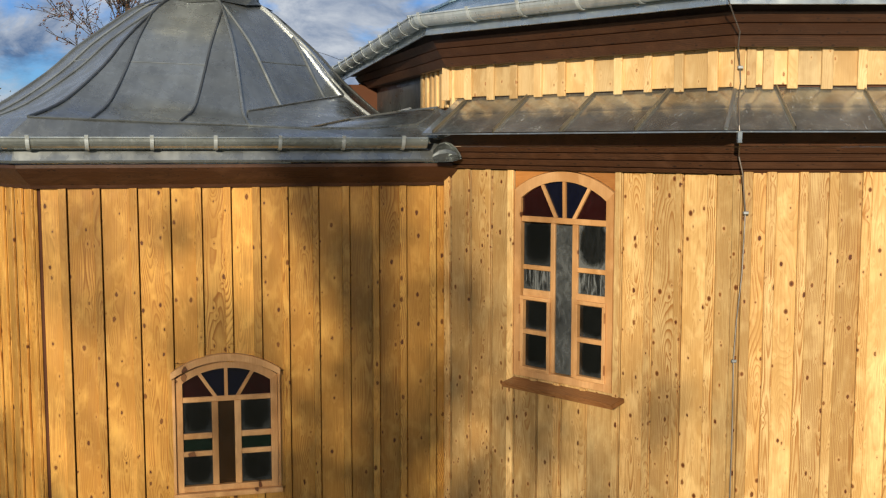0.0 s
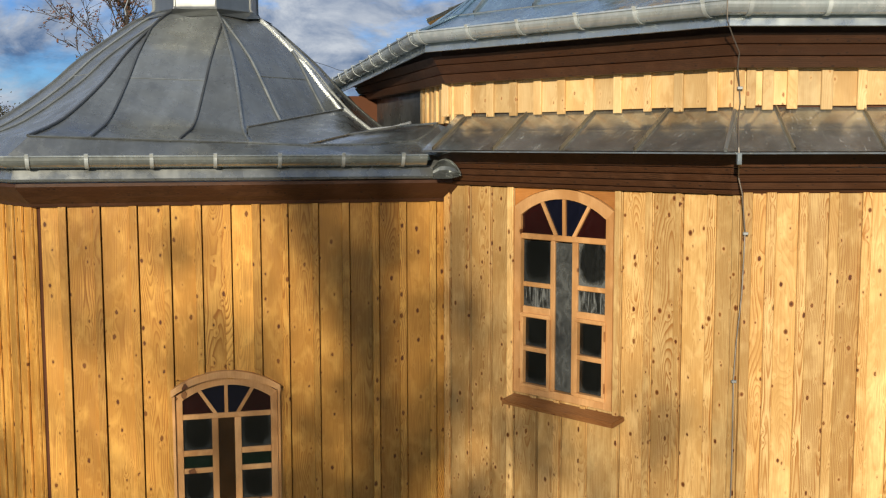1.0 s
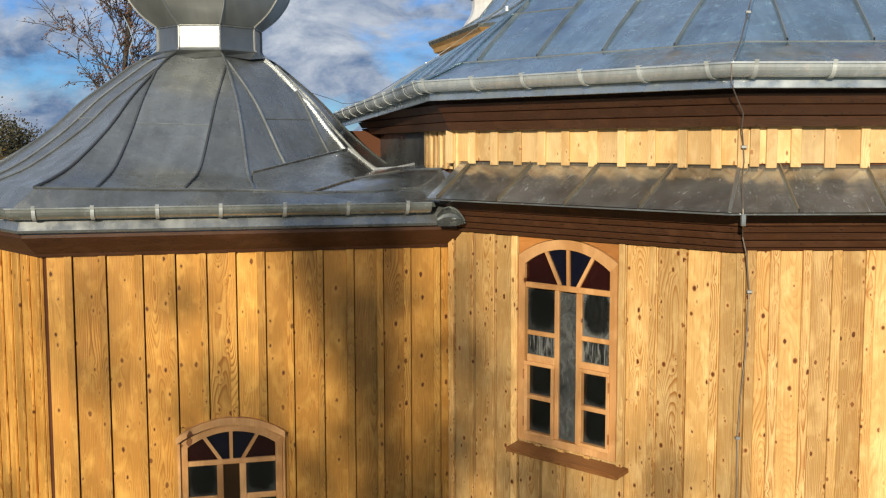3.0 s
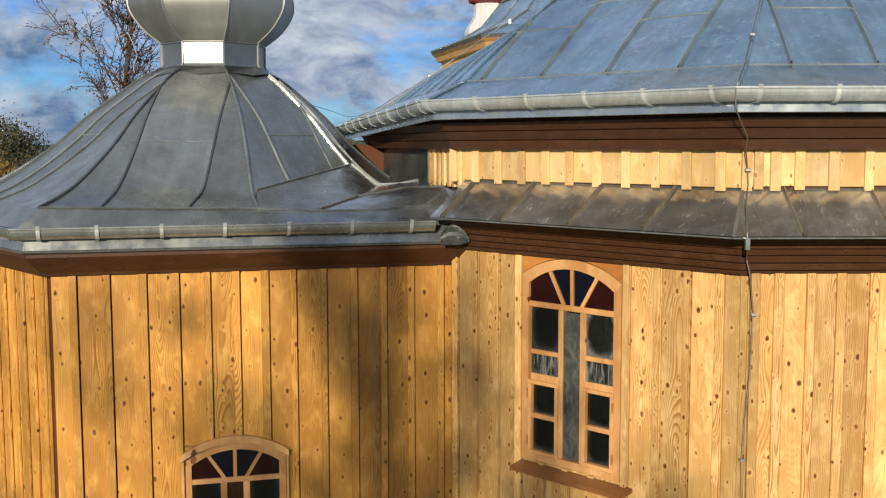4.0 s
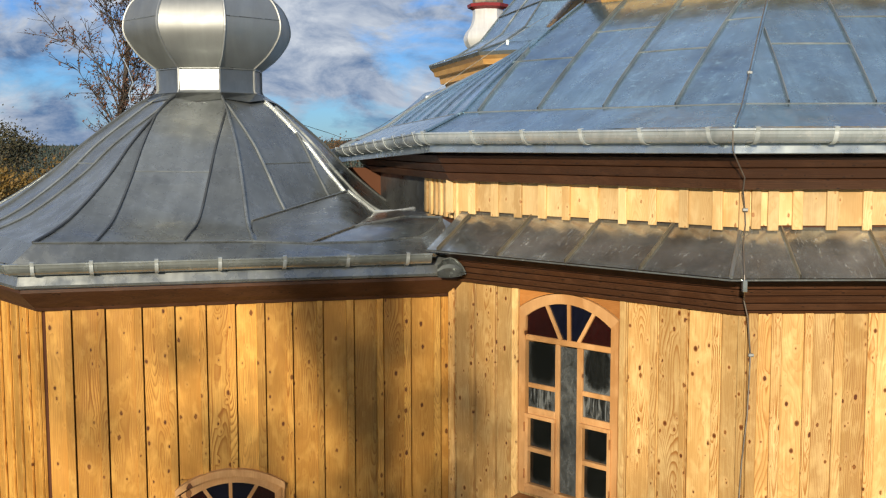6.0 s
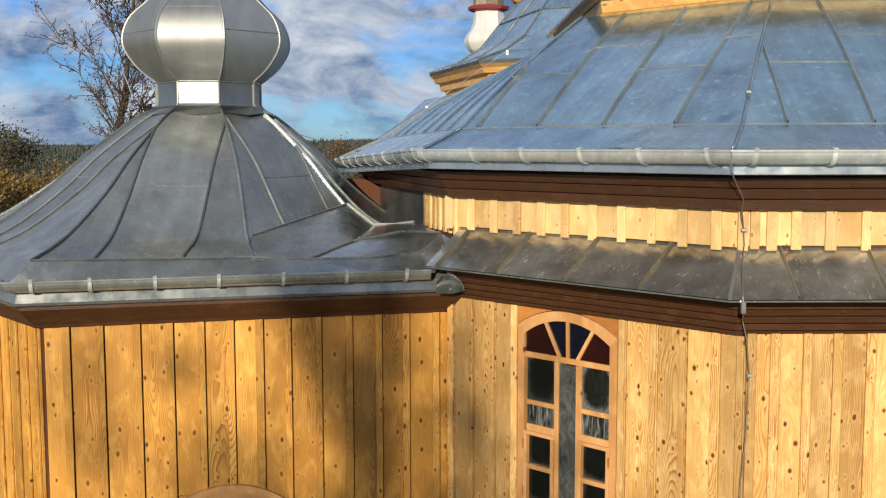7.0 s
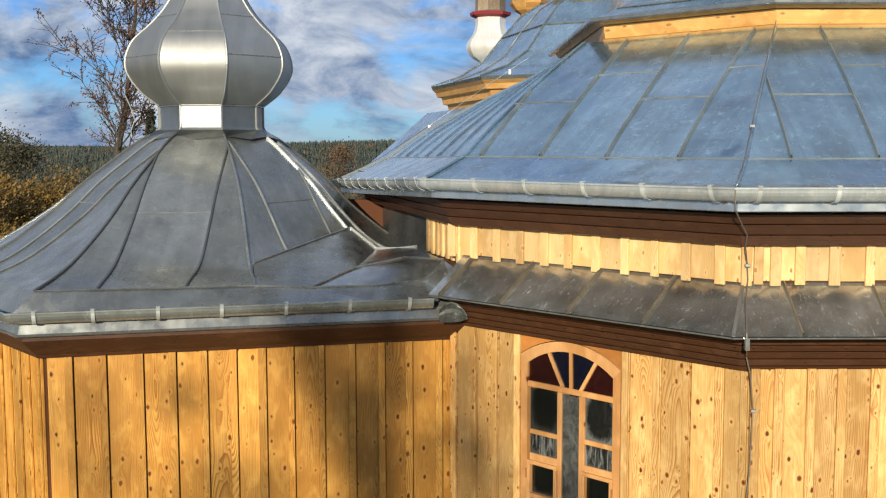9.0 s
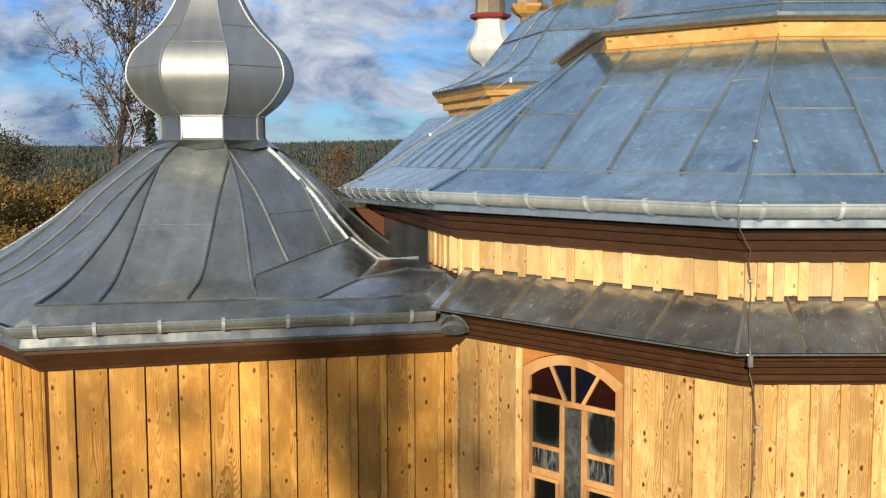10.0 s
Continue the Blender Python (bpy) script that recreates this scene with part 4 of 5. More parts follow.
# ---- windows ----
def arc(x0, x1, z_spring, z_top, n=14):
    """Points of a segmental arch from left to right."""
    half, rise = (x1 - x0) / 2, z_top - z_spring
    r = (half * half + rise * rise) / (2 * rise)
    cx, cz = (x0 + x1) / 2, z_top - r
    out = []
    for i in range(n + 1):
        x = x0 + (x1 - x0) * i / n
        out.append((x, cz + math.sqrt(max(0, r * r - (x - cx) ** 2))))
    return out


def bar(bm, p, q, w, y0, y1):
    d = Vector((q[0] - p[0], q[1] - p[1])).normalized()
    nx, nz = -d.y * w / 2, d.x * w / 2
    prism(bm, [(p[0] + nx, p[1] + nz), (q[0] + nx, q[1] + nz), (q[0] - nx, q[1] - nz), (p[0] - nx, p[1] - nz)], y0, y1)


def arched_window(name, label, at, x0, x1, z0, spring, top, jamb, spring_in, top_in, transom, cols, rows, fan, panes, depth=0.0):
    """An arched timber window. cols: (left, right) of the three lights; rows: per side light, (bottom, top, material, casement?)."""
    win = thing(name, label, "window", kind="structure", at=at)
    yf = -0.03 + depth
    bm = bmesh.new()
    band(bm, arc(x0, x1, spring, top), arc(x0 + jamb, x1 - jamb, spring_in, top_in), yf, 0.08)
    part("arch_head", bm, FRAME, win)
    for a, b in ((x0, x0 + jamb), (x1 - jamb, x1)):
        part("jamb", prism(bmesh.new(), [(a, z0), (b, z0), (b, spring_in if a == x0 else spring), (a, spring if a == x0 else spring_in)], yf, 0.08), FRAME, win)
    part("bottom_rail", box(bmesh.new(), x0 + jamb, x1 - jamb, yf, 0.08, z0, z0 + jamb * 0.9, 0.003), FRAME, win)
    part("transom", box(bmesh.new(), x0 + jamb, x1 - jamb, yf + 0.004, 0.07, transom[0], transom[1], 0.004), FRAME, win)
    for a, b in zip(cols, cols[1:]):
        part("mullion", box(bmesh.new(), a[1], b[0], yf + 0.006, 0.07, z0 + jamb * 0.9, transom[0], 0.004), FRAME, win)
    # fan light
    mid = (x0 + x1) / 2
    a_in = arc(x0 + jamb, x1 - jamb, spring_in, top_in, 40)
    def on_arc(x):
        return min(a_in, key=lambda p: abs(p[0] - x))
    tz = transom[1]
    feet, heads = fan
    for f, h in zip(feet, heads):
        bm = bmesh.new()
        bar(bm, (f, tz - 0.004), (h, on_arc(h)[1] + 0.012), 0.026, yf + 0.008, 0.06)
        part("fan_bar", bm, FRAME, win)
    fb, hb = [x0 + jamb, *feet, x1 - jamb], [x0 + jamb, *heads, x1 - jamb]
    for k in range(len(fb) - 1):
        crown = [p for p in a_in if hb[k] < p[0] < hb[k + 1]]
        poly = [(fb[k], tz), (fb[k + 1], tz), on_arc(hb[k + 1]), *crown[::-1], on_arc(hb[k])]
        part("pane", prism(bmesh.new(), poly, -0.008, -0.002), panes[k], win)
    for (c0, c1), lights in zip(cols, rows):
        for j, (b, t, mat, sash) in enumerate(lights):
            part("pane", box(bmesh.new(), c0 - 0.004, c1 + 0.004, -0.008, -0.002, b - 0.004, t + 0.004), mat, win)
            if j and not (sash and lights[j - 1][3]):
                part("glazing_bar", box(bmesh.new(), c0, c1, yf + 0.006, 0.06, t, lights[j - 1][0], 0.004), FRAME, win)
        low = [l for l in lights if l[3]]
        if low:
            sb, st = low[-1][0] - 0.035, low[0][1] + 0.035
            sash = bmesh.new()
            m = 0.028
            a, b = c0 - 0.012, c1 + 0.012
            bmf = tagged(link_mesh("casement", box(sash, a, b, yf - 0.014, 0.0, st - m, st, 0.003), FRAME, win), "small opening casement")
            for q in ((a, b, sb, sb + m), (a, a + m, sb + m, st - m), (b - m, b, sb + m, st - m), (a + m, b - m, low[1][1], low[0][0])):
                part("sash_bar", box(bmesh.new(), q[0], q[1], yf - 0.014, 0.02, q[2], q[3], 0.003), FRAME, bmf)
            for hz in (sb + 0.1, st - 0.1):
                hx = b if c0 > mid else a
                part("hinge", tube(bmesh.new(), [(hx, yf - 0.018, hz - 0.035), (hx, yf - 0.018, hz + 0.035)], 0.006, 8), SILL, bmf, "brown hinge")
    return win


G, D, VEIL = GLASS, GLASS_DIRTY, GLASS_VEIL
side = [(3.275, 3.575, G, False), (3.095, 3.24, VEIL, False), (2.80, 3.01, G, True), (2.525, 2.765, G, True)]
side_r = [(3.29, 3.585, GLASS_RIM, False), (3.105, 3.255, VEIL, False), (2.80, 3.025, G, True), (2.53, 2.765, G, True)]
tall = arched_window("window_tall", "tall arched timber window with red and blue fan panes", NL_M, 0.705, 1.592, 2.44, 3.825, 3.962, 0.062, 3.765, 3.892, (3.59, 3.632),
                     [(0.785, 1.04), (1.08, 1.235), (1.285, 1.53)], [side, [(2.51, 3.575, D, False)], side_r],
                     ((1.085, 1.16, 1.245), (0.95, 1.155, 1.385)), (GLASS_RED, GLASS_BLUE, GLASS_BLUE, GLASS_RED))
for sx in (0, 1):
    pts = [p for p in arc(0.700, 1.597, 3.83, 3.967) if (p[0] < 1.15) == (sx == 0)]
    out = pts + ([(1.15, 3.995), (0.700, 3.995)] if sx == 0 else [(1.597, 3.995), (1.15, 3.995)])
    part("spandrel", prism(bmesh.new(), out, -0.016, 0.02), HEADER, tall)
# brown strip that draws the shadow line on the frame's left
part("frame_edge", box(bmesh.new(), 0.690, 0.703, -0.03, 0.0, 2.44, 3.83), SILL, tall)
bm = bmesh.new()
prism(bm, [(-0.50, 0.0), (0.50, 0.0), (0.50, 0.036), (-0.50, 0.036)], -0.15, 0.0)
bmesh.ops.bevel(bm, geom=bm.edges[:], offset=0.006, segments=2, affect="EDGES")
part("window_sill", bm, SILL, tall, "brown sloping wooden sill", at=pose(1.205, -0.02, 2.39, 9, 0, 0))
sside = [(1.965, 2.205, G, False), (1.825, 1.92, GLASS_GREEN, False), (1.565, 1.785, G, False)]
small = arched_window("window_small", "small arched timber window with coloured panes", AP_M, 0.93, 1.69, 1.51, 2.395, 2.515, 0.05, 2.355, 2.462, (2.205, 2.245),
                      [(0.98, 1.195), (1.243, 1.365), (1.415, 1.64)], [sside, [(1.565, 2.205, GLASS_AMBER, False)], sside],
                      ((1.225, 1.305, 1.39), (1.10, 1.305, 1.51)), (GLASS_RED, GLASS_BLUE, GLASS_BLUE, GLASS_RED))
bm = bmesh.new()
band(bm, arc(0.895, 1.712, 2.445, 2.578, 18), arc(0.895, 1.712, 2.395, 2.523, 18), -0.075, -0.02)
part("arch_trim", bm, FRAME, small, "curved pine hood moulding")
part("window_sill", box(bmesh.new(), 0.90, 1.72, -0.07, 0.0, 1.47, 1.508, 0.005), FRAME, small)
for sx in ((0.905, 0.927), (1.693, 1.712)):
    part("side_trim", box(bmesh.new(), sx[0], sx[1], -0.05, 0.02, 1.51, 2.40, 0.003), FRAME, small)
# boxes behind the windows; their near-black colour stands for the unlit rooms
ROOM = Nodes("unlit_room_black", 0.9)
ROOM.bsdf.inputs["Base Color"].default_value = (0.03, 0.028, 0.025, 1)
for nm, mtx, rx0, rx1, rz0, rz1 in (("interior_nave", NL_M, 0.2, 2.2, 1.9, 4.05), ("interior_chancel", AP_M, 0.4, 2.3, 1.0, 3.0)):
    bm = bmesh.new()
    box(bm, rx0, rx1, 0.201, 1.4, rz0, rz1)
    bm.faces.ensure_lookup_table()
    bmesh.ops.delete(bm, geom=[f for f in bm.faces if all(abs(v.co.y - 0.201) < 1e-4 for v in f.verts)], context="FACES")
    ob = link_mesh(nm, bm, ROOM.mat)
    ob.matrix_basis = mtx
    tagged(ob, "near-black box standing for the unlit room behind the window", "interior", kind="structure")

# ---- lightning conductor down the nave corner ----
STEEL = zinc("wire_steel", (0.26, 0.23, 0.20), 0.6, 0.4)
wire = thing("lightning_conductor", "thin steel lightning conductor clamped to roof and wall", "cable")
def on_corner(o, z, dx=0.0, dy=0.0):
    p = nave_corner(1, o)
    return (p[0] + dx, p[1] + dy, z)
wp = [on_corner(1.9, 6.27), on_corner(1.43, 6.0), on_corner(1.0, 5.735), on_corner(0.6, 5.465), on_corner(0.25, 5.235), on_corner(0.06, 5.16), on_corner(-0.07, 5.09), on_corner(-0.055, 4.98), on_corner(0.06, 4.90, 0.02),
      on_corner(0.16, 4.82, 0.045), on_corner(0.215, 4.74, 0.03), on_corner(0.315, 4.62, 0.03), on_corner(0.325, 4.53, 0.035), on_corner(0.17, 4.42, 0.045), on_corner(-0.02, 4.26, 0.08), on_corner(-0.025, 4.19, 0.085)]
wp += [on_corner(0.19, 4.08, 0.055), (1.80, 6.40, 3.98), (1.837, 6.448, 3.737), (1.828, 6.452, 3.36), (1.804, 6.462, 3.06), (1.794, 6.466, 2.815), (1.798, 6.464, 2.38), (1.795, 6.466, 1.98), (1.79, 6.47, 0.1)]
part("wire", tube(bmesh.new(), wp, 0.0042, 6), STEEL, wire)
for p, q in ((wp[3], 0), (wp[11], 0), (wp[18], 0), (wp[21], 0)):
    bm = bmesh.new()
    box(bm, p[0] - 0.014, p[0] + 0.018, p[1] - 0.011, p[1] + 0.008, p[2] - 0.009, p[2] + 0.009, 0.002)
    tube(bm, [(p[0], p[1] - 0.005, p[2]), (p[0] + 0.01, p[1] + 0.07, p[2] - 0.01)], 0.005, 6)
    part("clamp", bm, ZINC_NEW, wire, "small zinc wire clamp")
p = wp[15]
part("eave_clamp", box(bmesh.new(), p[0] - 0.013, p[0] + 0.015, p[1] - 0.006, p[1] + 0.025, p[2] - 0.03, p[2] + 0.04, 0.003), DRIP_M, wire, "zinc clamp on the eave")
line = thing("roof_wire", "thin slack wire between the roofs", "cable")
part("wire", tube(bmesh.new(), smooth_profile([(-1.75, 12.0, 5.30), (-1.55, 12.0, 5.234), (-1.27, 12.0, 5.146), (-1.08, 12.0, 5.09), (-0.828, 12.05, 5.166), (-0.504, 12.2, 5.372), (-0.2, 12.5, 5.575), (0.72, 12.36, 6.2), (1.2, 12.4, 6.5)], 3), 0.003, 5), ZINC_SEAM, line)
for p in ((-0.2, 12.5, 5.575), (0.72, 12.36, 6.2)):
    part("clamp", box(bmesh.new(), p[0] - 0.018, p[0] + 0.018, p[1] - 0.02, p[1] + 0.02, p[2] - 0.05, p[2] + 0.012, 0.004), DRIP_M, line, "small zinc wire clamp")

# ---- trees ----
BARK = Nodes("bark", 0.9)
v, _ = BARK.coords((6, 6, 1.5))
n = BARK.noise(v, 3.0, 6.0, 0.65)
BARK = BARK.finish(BARK.ramp(n, (0.3, (0.026, 0.021, 0.017)), (0.7, (0.085, 0.07, 0.055))), None, n, 0.6, 0.02)


def leaf_mat(name, *cols):
    m = Nodes(name, 0.65)
    geo = m.add("NewGeometry")
    stops = [(i / max(1, len(cols) - 1), c) for i, c in enumerate(cols)]
    return m.finish(m.ramp(geo.outputs["Random Per Island"], *stops))


LEAF_RUST = leaf_mat("leaves_rust", (0.10, 0.035, 0.02), (0.16, 0.07, 0.035), (0.08, 0.05, 0.025))
LEAF_GOLD = leaf_mat("leaves_gold", (0.12, 0.075, 0.012), (0.19, 0.105, 0.016), (0.075, 0.065, 0.018))
LEAF_BROWN = leaf_mat("leaves_brown", (0.10, 0.055, 0.02), (0.15, 0.075, 0.025), (0.07, 0.05, 0.02), (0.11, 0.045, 0.02))
LEAF_OLIVE = leaf_mat("leaves_olive", (0.030, 0.032, 0.012), (0.05, 0.046, 0.018), (0.06, 0.042, 0.018))


def leaf(bm, p, size, r):
    d = Vector((r.gauss(0, 1), r.gauss(0, 1), r.gauss(0, 1))).normalized()
    e = d.orthogonal().normalized()
    f = d.cross(e)
    bm.faces.new([bm.verts.new(p + v) for v in (e * size, f * size * 0.6 + d * size * 0.2, -e * size, -f * size * 0.6 + d * size * 0.15)])


def bare_tree(name, label, base, top, radius, seed, limbs, reach, leaves, leaf_size, lmat):
    """A slender leaning trunk with rising limbs, finer and finer twigs and the last withered leaves."""
    r = random.Random(seed)
    tree = thing(name, label, "tree", at=Matrix.Translation(base))
    tips, bf = [], bmesh.new()

    def run(p, d, length, segs, wander, lift):
        pts = [p]
        for _ in range(segs):
            d = (d + Vector((r.gauss(0, wander), r.gauss(0, wander), r.gauss(0, wander) + lift))).normalized()
            p = p + d * length / segs
            pts.append(p)
        return pts, d

    trunk = [Vector(top) * (i / 10) + Vector((r.gauss(0, 0.06), r.gauss(0, 0.06), 0)) for i in range(11)]
    part("trunk", tube(bmesh.new(), trunk, [radius * (1 - 0.85 * i / 10) for i in range(11)], 8), BARK, tree)
    for k in range(limbs):
        f = 0.44 + 0.54 * (k + r.random()) / limbs
        p = trunk[int(f * 10)].lerp(trunk[min(10, int(f * 10) + 1)], f * 10 % 1)
        a = k * 2.4 + r.gauss(0, 0.4)
        d = Vector((math.cos(a), math.sin(a), r.uniform(1.0, 2.2))).normalized()
        ln = reach * r.uniform(0.6, 1.1) * (1.0 - f * 0.4)
        pts, d1 = run(p, d, ln, 6, 0.12, 0.05)
        rad = radius * 0.27 * (1.15 - f)
        limb = part("limb", tube(bmesh.new(), pts, [rad * (1 - 0.12 * i) for i in range(7)], 5), BARK, tree)
        twigs = bmesh.new()
        for _ in range(9):
            i = r.randint(1, 5)
            q = pts[i].lerp(pts[i + 1], r.random())
            d2 = (d1 + Vector((r.gauss(0, 0.6), r.gauss(0, 0.6), r.gauss(0.15, 0.5)))).normalized()
            sub, d3 = run(q, d2, ln * r.uniform(0.22, 0.5), 4, 0.14, 0.03)
            tube(twigs, sub, [rad * 0.4 * (1 - 0.15 * j) + 0.006 for j in range(5)], 4)
            for _ in range(6):
                j = r.randint(0, 3)
                q2 = sub[j].lerp(sub[j + 1], r.random())
                d4 = (d3 + Vector((r.gauss(0, 0.7), r.gauss(0, 0.7), r.gauss(0.1, 0.6)))).normalized()
                fin, _ = run(q2, d4, ln * r.uniform(0.10, 0.24), 3, 0.18, 0.02)
                tube(twigs, fin, [0.012, 0.010, 0.008, 0.006], 3)
                tips.extend(fin[1:])
        part("twig_spray", twigs, BARK, limb)
    for _ in range(leaves):
        p = r.choice(tips)
        leaf(bf, p + Vector((r.gauss(0, 0.05), r.gauss(0, 0.05), r.gauss(0, 0.05))), leaf_size * r.uniform(0.6, 1.3), r)
    part("crown", bf, lmat, tree, "sparse withered leaves")
    return tree


def bushy_tree(name, label, base, height, width, seed, lmat, count=2600, size=0.16):
    """Trunk, limbs and a crown of leaf clumps with an uneven outline."""
    r = random.Random(seed)
    tree = thing(name, label, "tree", at=Matrix.Translation(base))
    bt, bl, bf = bmesh.new(), bmesh.new(), bmesh.new()
    tube(bt, [(0, 0, 0), (0.05, 0.02, height * 0.3), (0.0, 0.08, height * 0.75)], [0.16, 0.12, 0.04], 7)
    clumps = []
    for k in range(26):
        a, h = r.uniform(0, 6.28), r.uniform(0.18, 0.95)
        rad = width / 2 * math.sin(math.pi * min(1, 0.15 + h * 0.85)) ** 0.6 * r.uniform(0.4, 1.0)
        c = Vector((rad * math.cos(a), rad * math.sin(a), h * height))
        clumps.append((c, r.uniform(0.10, 0.22) * width))
        tube(bl, [(0, 0, c.z * 0.7), tuple(c * 0.6 + Vector((0, 0, c.z * 0.3))), tuple(c)], [0.05, 0.03, 0.012], 4)
    for _ in range(count):
        c, s = r.choice(clumps)
        v = Vector((r.gauss(0, 1), r.gauss(0, 1), r.gauss(0, 0.8)))
        leaf(bf, c + v * s * 0.55, size * r.uniform(0.6, 1.3), r)
    part("trunk", bt, BARK, tree)
    part("branchwork", bl, BARK, tree)
    part("crown", bf, lmat, tree)
    return tree


# ---- ground: level round the church, falling into a valley, rising to a wooded ridge ----
def land(x, y):
    d = math.hypot(x, y - 9)
    z = 0.0
    if d > 14:
        z -= min(20.0, (d - 14) * 0.11)
    if y > 250:
        f = min(1.0, (y - 250) / 850)
        z += 24.0 * f * f * (3 - 2 * f) + 3.0 * math.sin(x * 0.008 + 1.2) * f
    return z + 0.35 * noise.noise(Vector((x * 0.03, y * 0.03, 0))) * min(1, max(0, d - 12) / 10)


bm = bmesh.new()
xs = [-1800, -1200, -800, -550, -400, -300, -220, -160, -120, -90, -65, -45, -30, -20, -12, -6, 0, 6, 12, 20, 30, 45, 65, 90, 120, 160, 220, 300, 400, 550, 800, 1200, 1800]
ys = [-1800, -900, -400, -200, -100, -60, -35, -20, -10, 0, 5, 10, 15, 20, 30, 40, 55, 70, 90, 120, 150, 180, 220, 260, 300, 350, 400, 450, 500, 560, 620, 700, 800, 900, 1000, 1100, 1300, 2000]
gv = [[bm.verts.new((x, y, land(x, y))) for x in xs] for y in ys]
for j in range(len(ys) - 1):
    for i in range(len(xs) - 1):
        bm.faces.new((gv[j][i], gv[j][i + 1], gv[j + 1][i + 1], gv[j + 1][i]))
GRASS = Nodes("grass", 0.9)
v, _ = GRASS.coords((1, 1, 1))
n = GRASS.noise(v, 0.6, 8.0, 0.7)
GRASS = GRASS.finish(GRASS.ramp(n, (0.3, (0.035, 0.045, 0.014)), (0.6, (0.075, 0.075, 0.026)), (0.75, (0.12, 0.085, 0.035))), None, n, 0.5, 0.1)
tagged(link_mesh("ground", bm, GRASS, smooth=True), "autumn grass ground falling into a wooded valley", "ground", kind="structure")

# woods on the far slope
fr = random.Random(21)
bm = bmesh.new()
for k in range(6000):
    y = 480 + 640 * fr.random()
    x = y * (fr.uniform(-0.22, 0.02) if fr.random() < 0.75 else fr.uniform(-0.47, -0.22))
    h = fr.uniform(4.5, 7.5)
    c = Vector((x, y, land(x, y) - 0.5))
    if fr.random() < 0.84:
        for q in (0.0, 0.3, 0.58):
            rr = h * 0.2 * (1 - q * 0.85)
            a0 = fr.uniform(0, 6)
            ringv = [bm.verts.new(c + Vector((rr * math.cos(a0 + j * 1.2566), rr * math.sin(a0 + j * 1.2566), h * q))) for j in range(5)]
            tip = bm.verts.new(c + Vector((0, 0, h * min(1, q + 0.5))))
            for j in range(5):
                bm.faces.new((ringv[j], ringv[(j + 1) % 5], tip))
    else:
        for _ in range(9):
            leaf(bm, c + Vector((fr.gauss(0, 1.4), fr.gauss(0, 1.4), h * fr.uniform(0.25, 0.75))), 1.2, fr)
# distance haze is put into these tree colours as a blue-green cast
WOODS_HAZED = leaf_mat("far_woods", (0.014, 0.027, 0.024), (0.022, 0.04, 0.032), (0.016, 0.030, 0.028), (0.026, 0.044, 0.036), (0.018, 0.034, 0.03), (0.03, 0.046, 0.036), (0.022, 0.038, 0.032), (0.05, 0.052, 0.03), (0.13, 0.06, 0.028))
tagged(link_mesh("far_woods", bm, WOODS_HAZED), "dark conifers mixed with rusty broadleaf trees on a far slope", "woods", kind="stuff")

for x, y, hgt, wd, lm, sd in ((-23.5, 56, 10.6, 6.5, LEAF_OLIVE, 1), (-19.6, 49, 6.9, 5.0, LEAF_GOLD, 2), (-27.5, 64, 11.0, 7.0, LEAF_OLIVE, 3), (-17.2, 54, 7.4, 5.0, LEAF_OLIVE, 4), (-19.5, 44, 6.3, 5.0, LEAF_GOLD, 5), (-15.4, 62, 8.0, 5.0, LEAF_OLIVE, 6), (-21.5, 47, 6.0, 4.0, LEAF_OLIVE, 7), (-16.8, 47, 6.9, 4.2, LEAF_GOLD, 8), (-6.6, 70, 10.2, 6.0, LEAF_BROWN, 9), (-3.6, 74, 9.4, 6.5, LEAF_BROWN, 10)):
    bushy_tree("autumn_tree", "autumn tree in olive and gold foliage", (x, y, land(x, y) - 0.2), hgt + 0.5, wd + 0.6, sd, lm, 13000, 0.075)["group"] = "trees beyond the churchyard"
bare_tree("bare_tree", "tall slender bare tree with a few rusty leaves", (-13.25, 40.0, -3.0), (2.2, 0.3, 16.5), 0.20, 8, 32, 4.7, 5500, 0.055, LEAF_RUST)


def spruce(name, label, base, height, width, seed, lmat):
    """A straight trunk with drooping boughs, longest at the foot, each hung with needle sprays."""
    r = random.Random(seed)
    tree = thing(name, label, "tree", at=Matrix.Translation(base))
    part("trunk", tube(bmesh.new(), [(0, 0, 0), (0.03, 0, height * 0.5), (0, 0, height)], [0.18, 0.10, 0.015], 7), BARK, tree)
    bf = bmesh.new()
    for k in range(150):
        f = 0.12 + 0.87 * (k + r.random()) / 150
        a, ln = k * 2.4 + r.gauss(0, 0.3), width / 2 * (1.03 - f) * r.uniform(0.7, 1.1) + 0.08
        for j in range(9):
            q = (j + r.random()) / 9
            p = Vector((math.cos(a) * ln * q, math.sin(a) * ln * q, height * f - 0.25 * ln * q * q))
            for _ in range(3):
                leaf(bf, p + Vector((r.gauss(0, 0.07), r.gauss(0, 0.07), r.gauss(0, 0.05))), 0.13 * r.uniform(0.6, 1.2), r)
    part("crown", bf, lmat, tree)
    return tree


LEAF_SPRUCE = leaf_mat("needles_dark", (0.012, 0.022, 0.014), (0.022, 0.036, 0.022), (0.016, 0.028, 0.02))
spruce("spruce", "dark green spruce beyond the chancel roof", (-16.4, 60.0, land(-16.4, 60.0) - 0.2), 11.9, 4.0, 12, LEAF_SPRUCE)


